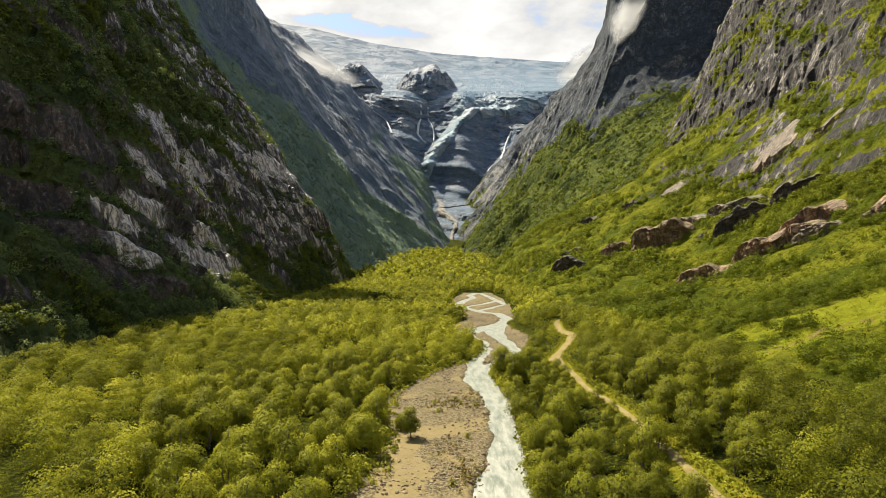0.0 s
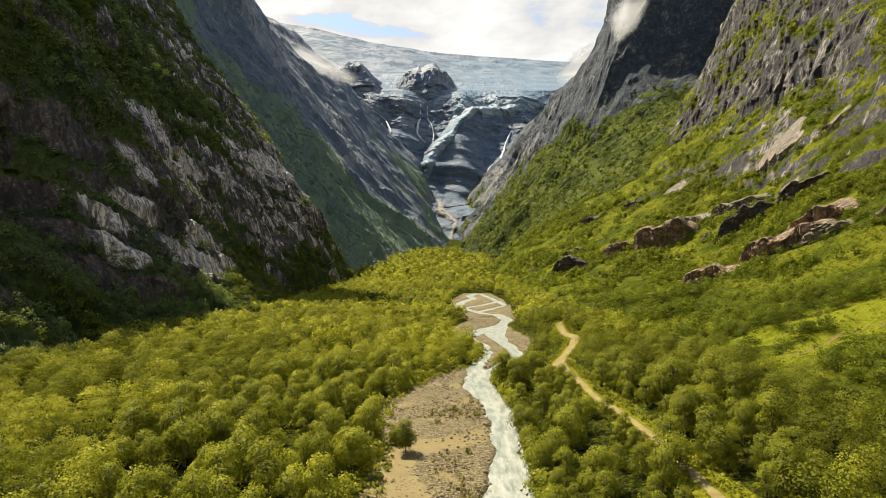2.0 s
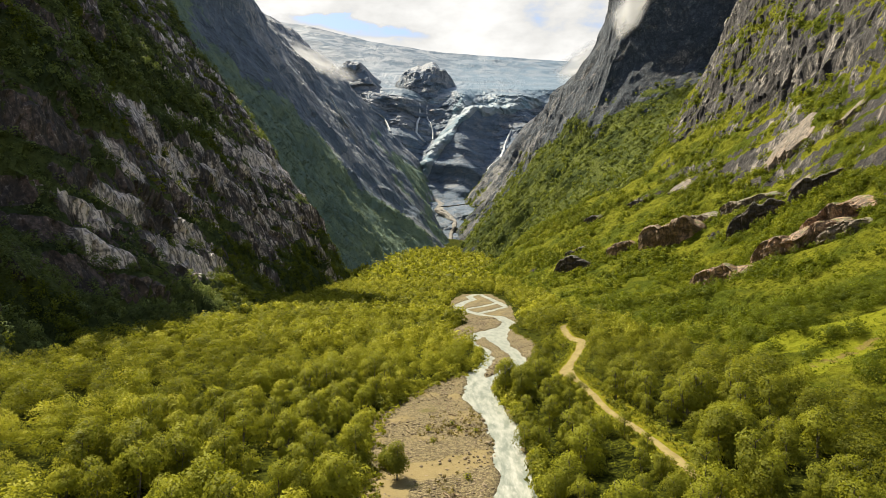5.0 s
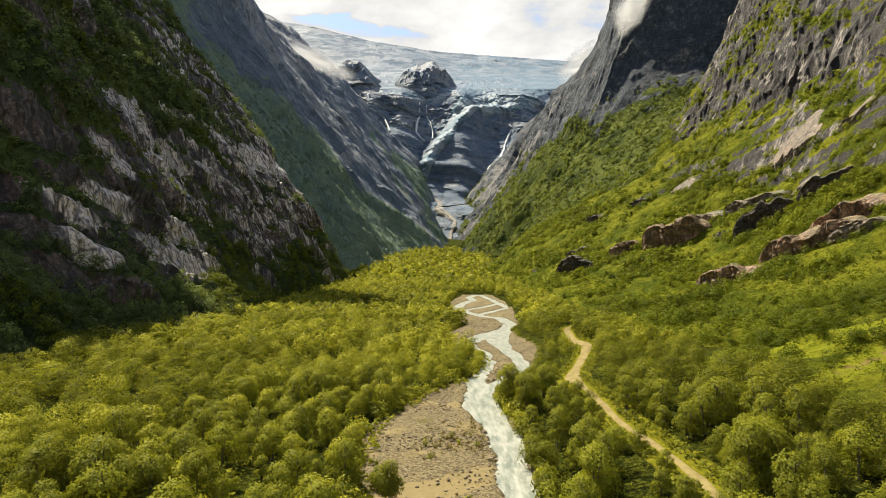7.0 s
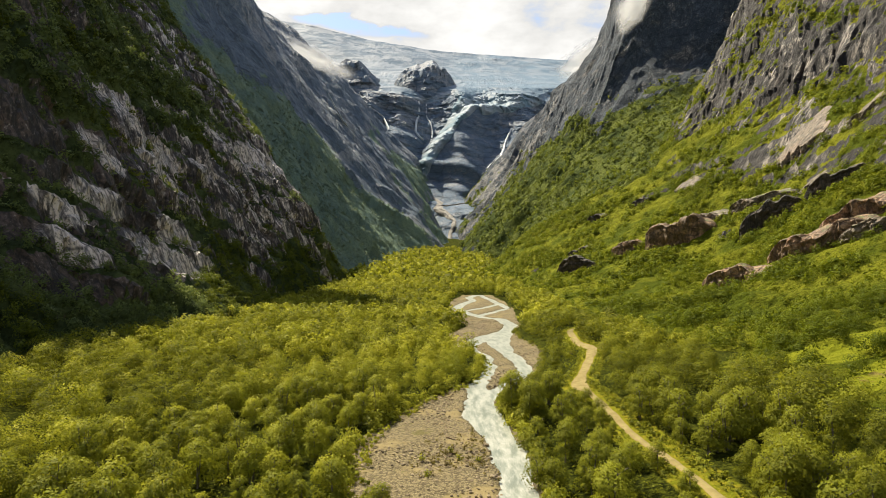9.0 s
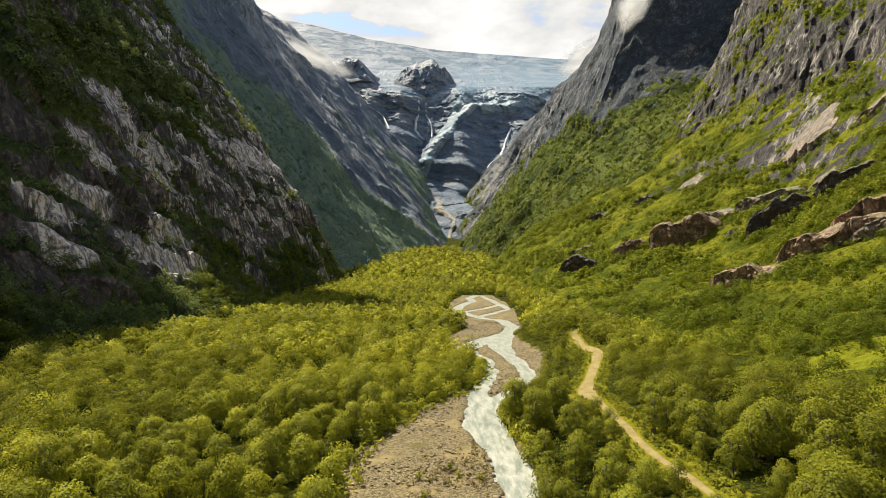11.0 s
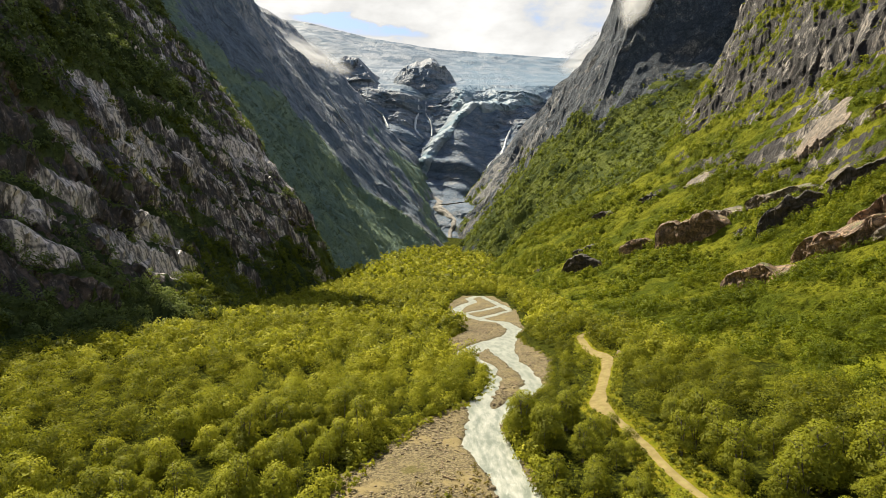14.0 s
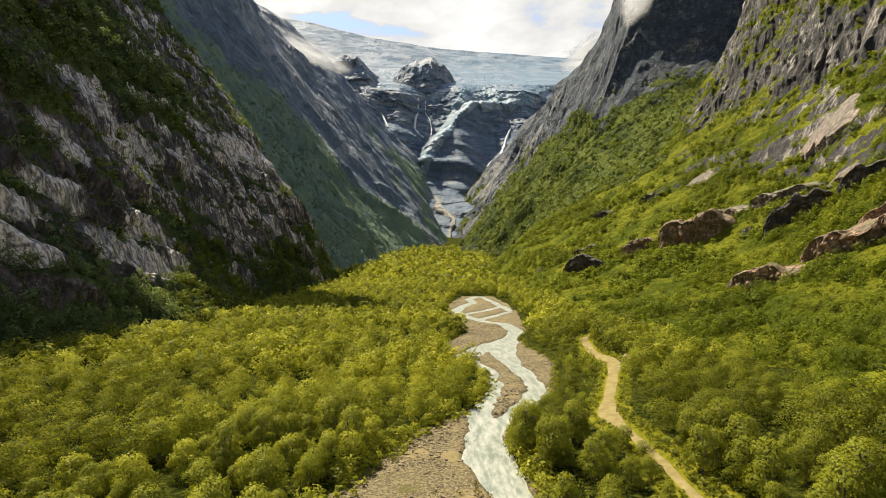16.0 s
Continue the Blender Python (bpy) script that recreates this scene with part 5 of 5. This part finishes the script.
def ledge(name, seed, at, turn, long, deep, tall, rise, mat, label):
    """A rock step grown out of the slope: an undercut broken front, a brow, and a smooth top that runs back into the hillside."""
    nu, nv = 60, 32
    u, v = np.meshgrid(np.linspace(-1, 1, nu), np.linspace(0, 1, nv), indexing="ij")
    front, back = np.clip(v / 0.4, 0, 1), np.clip((v - 0.4) / 0.6, 0, 1)
    lens = np.clip(1 - np.abs(u) ** 2.4, 0, 1) ** 0.6
    lx = long * u
    brow = -deep * 0.42 * lens * (1 + 0.5 * fbm(u * 2.6, u * 0, 3.0, 3, seed + 2) + 0.16 * slabs(u * long / 4, u * 0, seed + 4))
    ly = brow + np.where(back > 0, back * (deep * lens - brow), 0.22 * tall * lens * (1 - front))
    c, s = math.cos(radians(turn)), math.sin(radians(turn))
    x, y = at[0] + lx * c - ly * s, at[1] + lx * s + ly * c
    # the hillside under it as a plane
    middle = east_height(*at)
    way_x = (east_height(at[0] + long * c, at[1] + long * s) - east_height(at[0] - long * c, at[1] - long * s)) / (2 * long)
    way_y = (east_height(at[0] - deep * s, at[1] + deep * c) - middle) / deep
    plane = middle + way_x * lx + way_y * ly
    high = middle + rise * way_x * lx + way_y * brow + tall * lens * (0.8 + 0.35 * fbm(u * 1.8, u * 0, 7.0, 3, seed + 7))
    foot = plane - 2.5
    sunk = np.clip(high, plane + 0.35 * tall * lens, plane + 1.3 * tall)
    z = np.where(back > 0, sunk + (plane - 1.2 - sunk) * back ** 2.2 + 0.10 * tall * np.sin(np.pi * back) * lens, foot + (sunk - foot) * front)
    z = np.where(lens < 0.02, plane - 1.5, z)
    P = np.stack([x, y, z], -1)
    n = normals_of(P)
    n *= np.where(n[..., 2:] < 0, -1, 1)
    strata = z - 0.3 * lx + 1.6 * fbm(x / 9, y / 9, z / 9, 3, seed + 8)
    rough = 0.7 * fbm(x / 6, y / 6, z / 4, 4, seed + 3, 0.55) + 0.6 * slabs(lx / 7 + 0.1 * strata, strata / 2.4, seed + 5) + 0.35 * slabs(lx / 2.6, strata / 1.1, seed + 6)
    P = P + n * (rough * min(1.0, tall / 9) * (0.25 + 0.75 * lens) * np.where(back > 0, 0.55, 1.0))[..., None]
    return tagged(new(name, mesh_of(name, P.reshape(-1, 3), grid_faces(nu, nv), mat, False)), label, "rock", "rock outcrops on the hillside")


OC, RIM = np.random.default_rng(77), []
for row in OUTCROPS:
    x, y, turn, long, deep_m, tall, rise, mat, label = row
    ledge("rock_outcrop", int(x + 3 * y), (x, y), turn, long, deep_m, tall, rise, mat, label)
    # scrub crowds its back and ends and creeps along its foot
    ways = OC.uniform(0.85 * np.pi, 2.15 * np.pi, 46)
    far = OC.uniform(0.75, 1.25, 46)
    lx, ly = long * 1.15 * np.cos(ways) * far, deep_m * (0.45 + 1.0 * np.sin(ways) * far)
    cs, sn = math.cos(radians(turn)), math.sin(radians(turn))
    spots = np.stack([x + lx * cs - ly * sn, y + lx * sn + ly * cs], -1)
    RIM.append(spots[off_outcrops(spots[:, 0], spots[:, 1]) > 0.5])


RIM = np.concatenate(RIM)
woods("slope_scrub", RIM[:, 0], RIM[:, 1], np.array([east_height(a, c) for a, c in RIM]) - 0.4, OC.uniform(2.4, 5.6, len(RIM)), 84, 0.14, M_SCRUB, "green scrub crowding the rock outcrops", 6, 6, 1.05)


def stone_mesh(name, seed, mat, cuts=2):
    bm = bmesh.new()
    bmesh.ops.create_icosphere(bm, subdivisions=cuts, radius=1)
    gen = np.random.default_rng(seed)
    squash = Vector((1, gen.uniform(0.65, 0.95), gen.uniform(0.5, 0.75)))
    for v in bm.verts:
        k = 1 + 0.28 * noise.noise(v.co * 1.3 + Vector((seed, 0, 0))) + 0.12 * noise.noise(v.co * 3.5 + Vector((0, seed, 0)))
        v.co = Vector([round(c * k * 3.5) / 3.5 * 0.35 + c * k * 0.65 for c in v.co]) * squash
    me = bpy.data.meshes.new(name)
    bm.to_mesh(me)
    bm.free()
    me.materials.append(mat)
    return me


def stone_material():
    m = Nodes("river_stone")
    tone = m.add("ShaderNodeObjectInfo").outputs["Random"]
    isle = m.add("ShaderNodeNewGeometry").outputs["Random Per Island"]
    col = m.mix(m.math("FRACT", m.math("ADD", tone, isle)), (0.095, 0.070, 0.040), (0.30, 0.235, 0.14))
    n = m.noise(2.5, 6, 0.65)
    col = m.mix(m.ramp(n, 0.45, 0.7, 0, 0.5), col, (0.055, 0.043, 0.028))
    return m.surface(col, 0.8, m.bump(n, 0.5, 0.08), spec=0.3)


M_STONE = stone_material()
BOULDERS = [stone_mesh("boulder", s, M_STONE) for s in range(5)]


def bed_height(x, y):
    d = channel_depth(x, y)
    return water_level(y) - 0.75 + 1.2 * smooth(-1.6, 1.4, d) + 0.35 * smooth(3, 12, d)


rb = np.random.default_rng(21)
by = 92 + 170 * rb.uniform(0, 1, 500) ** 1.2
bx = along(by, BANK_L) + (along(by, BANK_R) - along(by, BANK_L)) * rb.uniform(0.05, 0.98, 500)
bd = channel_depth(bx, by)
ok = np.flatnonzero((bd > -1.6) & (bd < 2.2))[:110]
for i in ok:
    ob = tagged(new("boulder", BOULDERS[i % 5]), "grey brown river boulder at the water's edge", "boulder", "boulders along the river")
    s = float(rb.uniform(0.25, 0.62))
    ob.matrix_basis = Matrix.Translation((bx[i], by[i], bed_height(bx[i:i + 1], by[i:i + 1])[0] + 0.05)) @ Matrix.Rotation(rb.uniform(0, 6.28), 4, "Z") @ Matrix.Diagonal((s, s, s, 1))

# a few blocks where the track bends
for i, (x, y, s, label) in enumerate(((48.6, 246.5, 0.62, "pale boulder at the bend of the track"), (50.0, 248.6, 0.5, "pale boulder at the bend of the track"), (49.4, 251.0, 0.42, "pale boulder at the bend of the track"),
                                      # this larger stone is added in place of a dark hollow
                                      (62.5, 253.5, 1.7, "dark mossy boulder under bushes beside the track"))):
    ob = tagged(new("boulder", BOULDERS[(i + 2) % 5]), label, "boulder", "boulders beside the track")
    ob.matrix_basis = Matrix.Translation((x, y, float(floor_height(x, y)) + 0.25 * s)) @ Matrix.Rotation(1.3 * i, 4, "Z") @ Matrix.Diagonal((s, s, s, 1))

# countless smaller stones over the bars
low = stone_mesh("pebble_shape", 9, M_STONE, 1)
sv = np.array([v.co for v in low.vertices])
sf = np.array([p.vertices for p in low.polygons])
ns = 9500
py = 88 + 290 * rb.uniform(0, 1, ns) ** 1.25
px = along(py, BANK_L) + (along(py, BANK_R) - along(py, BANK_L)) * rb.uniform(0.03, 0.99, ns)
pd = channel_depth(px, py)
patchy = fbm(px / 7, py / 7, 0.0, 3, 700)
take = (pd > 0.1) & (bank_distance(px, py) < 0.4) & (patchy + rb.uniform(-0.3, 0.3, ns) > -0.12)
px, py = px[take], py[take]
size = (0.10 + 0.28 * rb.uniform(0, 1, len(px)) ** 2.5) * (1 + 0.6 * smooth(180, 300, py))
turn = rb.uniform(0, 6.28, len(px))
c, s = np.cos(turn)[:, None], np.sin(turn)[:, None]
V = np.empty((len(px), len(sv), 3))
V[..., 0] = (sv[:, 0] * c - sv[:, 1] * s) * size[:, None] + px[:, None]
V[..., 1] = (sv[:, 0] * s + sv[:, 1] * c) * size[:, None] + py[:, None]
V[..., 2] = sv[:, 2] * size[:, None] + (bed_height(px, py) + 0.04)[:, None]
F = (sf[None] + (np.arange(len(px)) * len(sv))[:, None, None]).reshape(-1, 3)
tagged(new("river_stones", mesh_of("river_stones", V.reshape(-1, 3), F, M_STONE, False)), "loose brown and grey stones scattered over the gravel", "stones", kind="stuff")


# ---- lone bushes and tufts on the gravel ----
def bush(x, y, height, width, leaves, seed, label):
    ob = birch(height, width, leaves, 0.26, seed, label, 16)
    ob.name = "bush"
    tagged(ob, category="bush", group="bushes on the gravel bar")
    ob.matrix_basis = Matrix.Translation((x, y, float(bed_height(np.array([x]), np.array([y]))[0]) - 0.05))
    return ob


bush(-6.6, 115, 7.4, 4.6, 4600, 27, "dark green bush standing alone on the river gravel")
bush(-8.8, 120, 4.2, 3.2, 1700, 41, "small green bush beside a larger one")
bush(16.8, 131, 6.0, 5.0, 1500, 34, "pale green willow leaning over the river")
for i, (x, y) in enumerate(((4.5, 143), (3.0, 146), (-2, 141), (8.0, 142), (1.5, 92), (-9, 97), (-1, 134), (5, 116))):
    bush(x, y, 1.1 + 0.2 * (i % 3), 1.6, 90, 40 + i, "low yellowish green tuft on the gravel")

ty = 90 + 160 * rb.uniform(0, 1, 500)
txx = along(ty, BANK_L) + rb.uniform(-1.5, 3.0, 500) ** 1.0
woods("bank_grass", txx, ty, np.maximum(floor_height(txx, ty), bed_height(txx, ty)) - 0.05, rb.uniform(0.4, 1.3, 500), 12, 0.5, M_LEAF, "yellow-green grass and low herbs along the river bank", 4, 3, 1.3)



centres = np.array(((8.5, 141), (4, 100), (6, 96), (-1, 142), (2.5, 146), (5, 92), (-10, 99), (7, 152), (1, 112)))
which = rb.integers(0, len(centres), 240)
dx = centres[which, 0] + rb.normal(0, 1.6, 240)
dy = centres[which, 1] + rb.normal(0, 4.0, 240)
woods("dry_brush", dx, dy, bed_height(dx, dy) - 0.05, rb.uniform(0.3, 0.8, 240), 12, 0.5, M_DRY, "low brown brush and yellow herbs on the gravel", 4, 3, 1.6)


# ---- driftwood left by floods ----
def driftwood(x, y, length, turn, seed, label):
    """A bleached crooked log with a broken side branch, lying on the gravel."""
    gen = np.random.default_rng(seed)
    bm = bmesh.new()
    thick = 0.05 + 0.035 * length
    p = Vector((0, 0, thick))
    for k in range(4):
        q = p + Vector((length / 4, gen.uniform(-0.12, 0.12) * length, 0.03 * gen.uniform(-1, 1) * length))
        limb(bm, p, q, thick * (1 - 0.18 * k), thick * (0.82 - 0.18 * k))
        if k == 2:
            limb(bm, p, p + Vector((0.1, 0.28 * gen.choice((-1, 1)), 0.16)) * length, thick * 0.45, thick * 0.15, 5)
        p = q
    me = bpy.data.meshes.new("log")
    bm.to_mesh(me)
    bm.free()
    me.materials.append(M_DRIFT)
    ob = tagged(new("driftwood", me), label, "driftwood", "driftwood on the gravel bar")
    ob.matrix_basis = Matrix.Translation((x, y, float(bed_height(np.array([x]), np.array([y]))[0]))) @ Matrix.Rotation(turn, 4, "Z")
    return ob


def drift_material():
    m = Nodes("driftwood")
    n = m.noise(2.0, 5, 0.6, vector=m.scaled(0.3, 2, 2))
    return m.surface(m.mix(m.ramp(n, 0.35, 0.65), (0.115, 0.075, 0.042), (0.30, 0.225, 0.14)), 0.9, m.bump(n, 0.5, 0.02), spec=0.2)


M_DRIFT = drift_material()
dw = np.random.default_rng(58)
for i in range(22):
    cx, cy = ((2.5, 158), (0.5, 164), (3.0, 108), (1.0, 97), (3.5, 142), (22.5, 226))[i % 6]
    driftwood(float(cx + dw.normal(0, 1.4)), float(cy + dw.normal(0, 3.0)), float(dw.uniform(1.0, 3.0)), float(dw.uniform(0, 6.28)), 60 + i, "bleached brown driftwood log lying on the gravel" if i % 3 else "broken branch stranded on the river gravel")

# ---- falling water and streams on the far rock ----
def falls_material():
    m = Nodes("falling_water")
    n = m.noise(0.25, 6, 0.6, vector=m.scaled(1, 1, 0.3))
    return m.surface(m.mix(n, (0.30, 0.32, 0.33), (0.62, 0.63, 0.63)), 0.6, m.bump(n, 0.5, 1.0))


def wash_material():
    m = Nodes("pale_wash")
    n = m.noise(0.12, 7, 0.65)
    return m.surface(m.mix(m.ramp(n, 0.35, 0.65), (0.10, 0.093, 0.08), (0.26, 0.245, 0.215)), 0.9, m.bump(n, 0.6, 2.0))


M_FALLS, M_WASH = falls_material(), wash_material()


def ribbon(name, pts, widths, mat, label, category, seed, proud=4.0):
    """A band of water that follows the rock, thick in the middle and feathered at its sides."""
    p = np.array(pts, float)
    run = np.concatenate([[0], np.cumsum(np.linalg.norm(np.diff(p, axis=0), axis=1))])
    at = np.linspace(0, run[-1], 40)
    q = np.stack([np.interp(at, run, p[:, k]) for k in range(3)], -1)
    w = np.interp(at, run, widths) * (1 + 0.35 * fbm(at / 12, at * 0, 0.0, 3, seed))
    q[:, 0] += 0.6 * w * fbm(at / 40, at * 0, 5.0, 3, seed + 1)
    across = np.linspace(-1, 1, 7)
    x = q[:, None, 0] + w[:, None] * across
    y = q[:, None, 1] - proud * (1 - across[None] ** 2) + proud * 0.6 * across[None] ** 2
    z = q[:, None, 2] + proud * 0.7 * (1 - across[None] ** 2) + 0 * x
    me = mesh_of(name, np.stack([x, y + 0 * x, z], -1).reshape(-1, 3), grid_faces(40, 7), mat, True)
    return tagged(new(name, me), label, category, kind="structure")


FALL = "thin white waterfall on the dark rock wall"
for n, (pts, widths) in enumerate((
    (((-81, 601), (-80, 544), (-88, 512), (-88, 470), (-73, 444), (-58, 431)), (3.0, 3.0, 5.0, 5.0, 4.0, 5.0)),
    (((-56, 601), (-54, 545), (-38, 512), (-31, 479), (-33, 444)), (3.0, 3.0, 3.0, 3.0, 3.0)),
    (((227, 461), (199, 395), (183, 344), (153, 325), (129, 289), (112, 229), (104, 198)), (2.5, 4.5, 6.0, 4.0, 2.5, 2.5, 2.5)),
    (((280, 348), (264, 321), (254, 287)), (2.0, 2.5, 2.5)),
    (((-258, 607), (-239, 544), (-197, 517), (-172, 464), (-152, 401)), (2.0, 3.0, 3.0, 3.5, 3.0)),
)):
    flow = [(p, float(head_depth(np.array([p]), np.array([q]))[0]), q) for p, q in pts]
    ribbon("waterfall", flow, widths, M_FALLS, FALL, "waterfall", 800 + n)
for n, (pts, widths) in enumerate((
    (((-300, 1180, 380), (-262, 1190, 318), (-232, 1200, 275)), (1.5, 2.0, 2.0)),
    (((-242, 1254, 389), (-224, 1246, 355), (-207, 1242, 325), (-183, 1263, 296)), (1.5, 1.5, 2.0, 2.0)),
)):
    ribbon("waterfall", pts, widths, M_FALLS, FALL, "waterfall", 820 + n)


def wash(name, pts, widths, label, seed):
    """Pale gravel and meltwater spread over the rock below the ice, given by width and height."""
    p = np.array(pts, float)
    run = np.concatenate([[0], np.cumsum(np.hypot(*np.diff(p, axis=0).T))])
    at = np.linspace(0, run[-1], 70)
    cx, cz = np.interp(at, run, p[:, 0]), np.interp(at, run, p[:, 1])
    w = np.interp(at, run, widths) * (1 + 0.5 * fbm(at / 30, at * 0, 0.0, 3, seed))
    across = np.linspace(-1, 1, 11)
    x = cx[:, None] + w[:, None] * across
    z = cz[:, None] + 0 * x
    y = head_depth(x, z)
    for _ in range(2):
        y[1:-1] = (y[:-2] + y[1:-1] + y[2:]) / 3
    y -= 9.0 * (1 - across[None] ** 2) - 2.0
    ob = new(name, mesh_of(name, np.stack([x, y, z], -1).reshape(-1, 3), grid_faces(70, 11), M_WASH, False))
    return tagged(ob, label, "stream", kind="structure")


wash("stream_wash", ((-60, 244), (-25, 210), (-2, 193), (-8, 166), (18, 142), (33, 129), (30, 112), (22, 97), (22, 79), (29, 60)), (6, 9, 12, 18, 15, 7, 5, 5, 5, 5), "pale gravel fan and stream below the ice tongue", 840)
wash("stream_wash", ((-9, 176), (28, 182), (71, 190)), (12, 15, 9), "pale slab of gravel beside the stream", 850)

# ---- wisps of cloud against the summits ----
def wisp_material():
    m = Nodes("cloud_wisp")
    body = m.noise(0.014, 4, 0.5, vector=m.scaled(1, 1, 1.8), warp=0.3)
    fac = m.math("MULTIPLY", m.ramp(m.math("ADD", m.attr("core"), m.math("MULTIPLY", m.math("SUBTRACT", body, 0.5), 1.5)), 0.0, 0.9), 0.42)
    white = m.add("ShaderNodeBsdfDiffuse", Color=(0.9, 0.9, 0.9))
    lit = m.add("ShaderNodeBsdfTranslucent", Color=(0.9, 0.9, 0.9))
    both = m.add("ShaderNodeMixShader", Fac=0.5)
    m.put(both.inputs[1], white.outputs["BSDF"])
    m.put(both.inputs[2], lit.outputs["BSDF"])
    clear = m.add("ShaderNodeBsdfTransparent")
    mixed = m.add("ShaderNodeMixShader", Fac=fac)
    m.put(mixed.inputs[1], clear.outputs["BSDF"])
    m.put(mixed.inputs[2], both.outputs["Shader"])
    m.put(m.add("ShaderNodeOutputMaterial").inputs["Surface"], mixed.outputs["Shader"])
    return m.mat


M_WISP = wisp_material()


def wisp(place, size, turn, seed, label):
    """A drifting cloud: a few billowing layers of vapour behind one another, thin at the rim."""
    nu, nv, layers = 40, 22, 4
    u, v = np.meshgrid(np.linspace(-1, 1, nu), np.linspace(-1, 1, nv), indexing="ij")
    P, F, core = [], [], []
    for k in range(layers):
        rim = 1 - np.hypot(u, v) * (1.0 + 0.12 * k) + 0.45 * fbm(u * 1.6, v * 1.6, 0.9 * k, 3, seed)
        x = size[0] * (u + 0.12 * fbm(u * 2, v * 2, k, 2, seed + 3))
        z = size[2] * (v + 0.2 * fbm(u * 2, v * 2, k, 2, seed + 5))
        y = size[1] * (k / (layers - 1) - 0.5 - 0.5 * (1 - u ** 2) * (1 - v ** 2)) + 0.3 * size[1] * fbm(u * 2, v * 2, 2.0 + k, 3, seed + 7)
        F.append(grid_faces(nu, nv) + len(P) * nu * nv)
        P.append(np.stack([x, y, z], -1).reshape(-1, 3))
        core.append((rim * (1 - np.maximum(np.abs(u), np.abs(v)) ** 6) - 0.45 * np.maximum(np.abs(u), np.abs(v)) ** 4).ravel())
    ob = new("cloud_wisp", mesh_of("cloud_wisp", np.concatenate(P), np.concatenate(F), M_WISP, True, core=np.concatenate(core)))
    ob.matrix_basis = Matrix.Translation(place) @ Matrix.Rotation(radians(turn), 4, "Y")
    return tagged(ob, label, "cloud", "clouds at the summits", "structure")


for row in (
    ((-318, 1370, 515), (150, 30, 36), 27, 3, "thin white cloud drifting along the ridge"),
    ((-545, 1290, 640), (100, 30, 34), 22, 8, "grey white cloud hanging on the ridge"),
    ((300, 1232, 462), (95, 28, 40), -30, 13, "white cloud bank rising beside the rock buttress"),
    ((300, 940, 436), (62, 20, 34), -50, 11, "pale mist clinging to the cliff top"),
):
    wisp(*row)
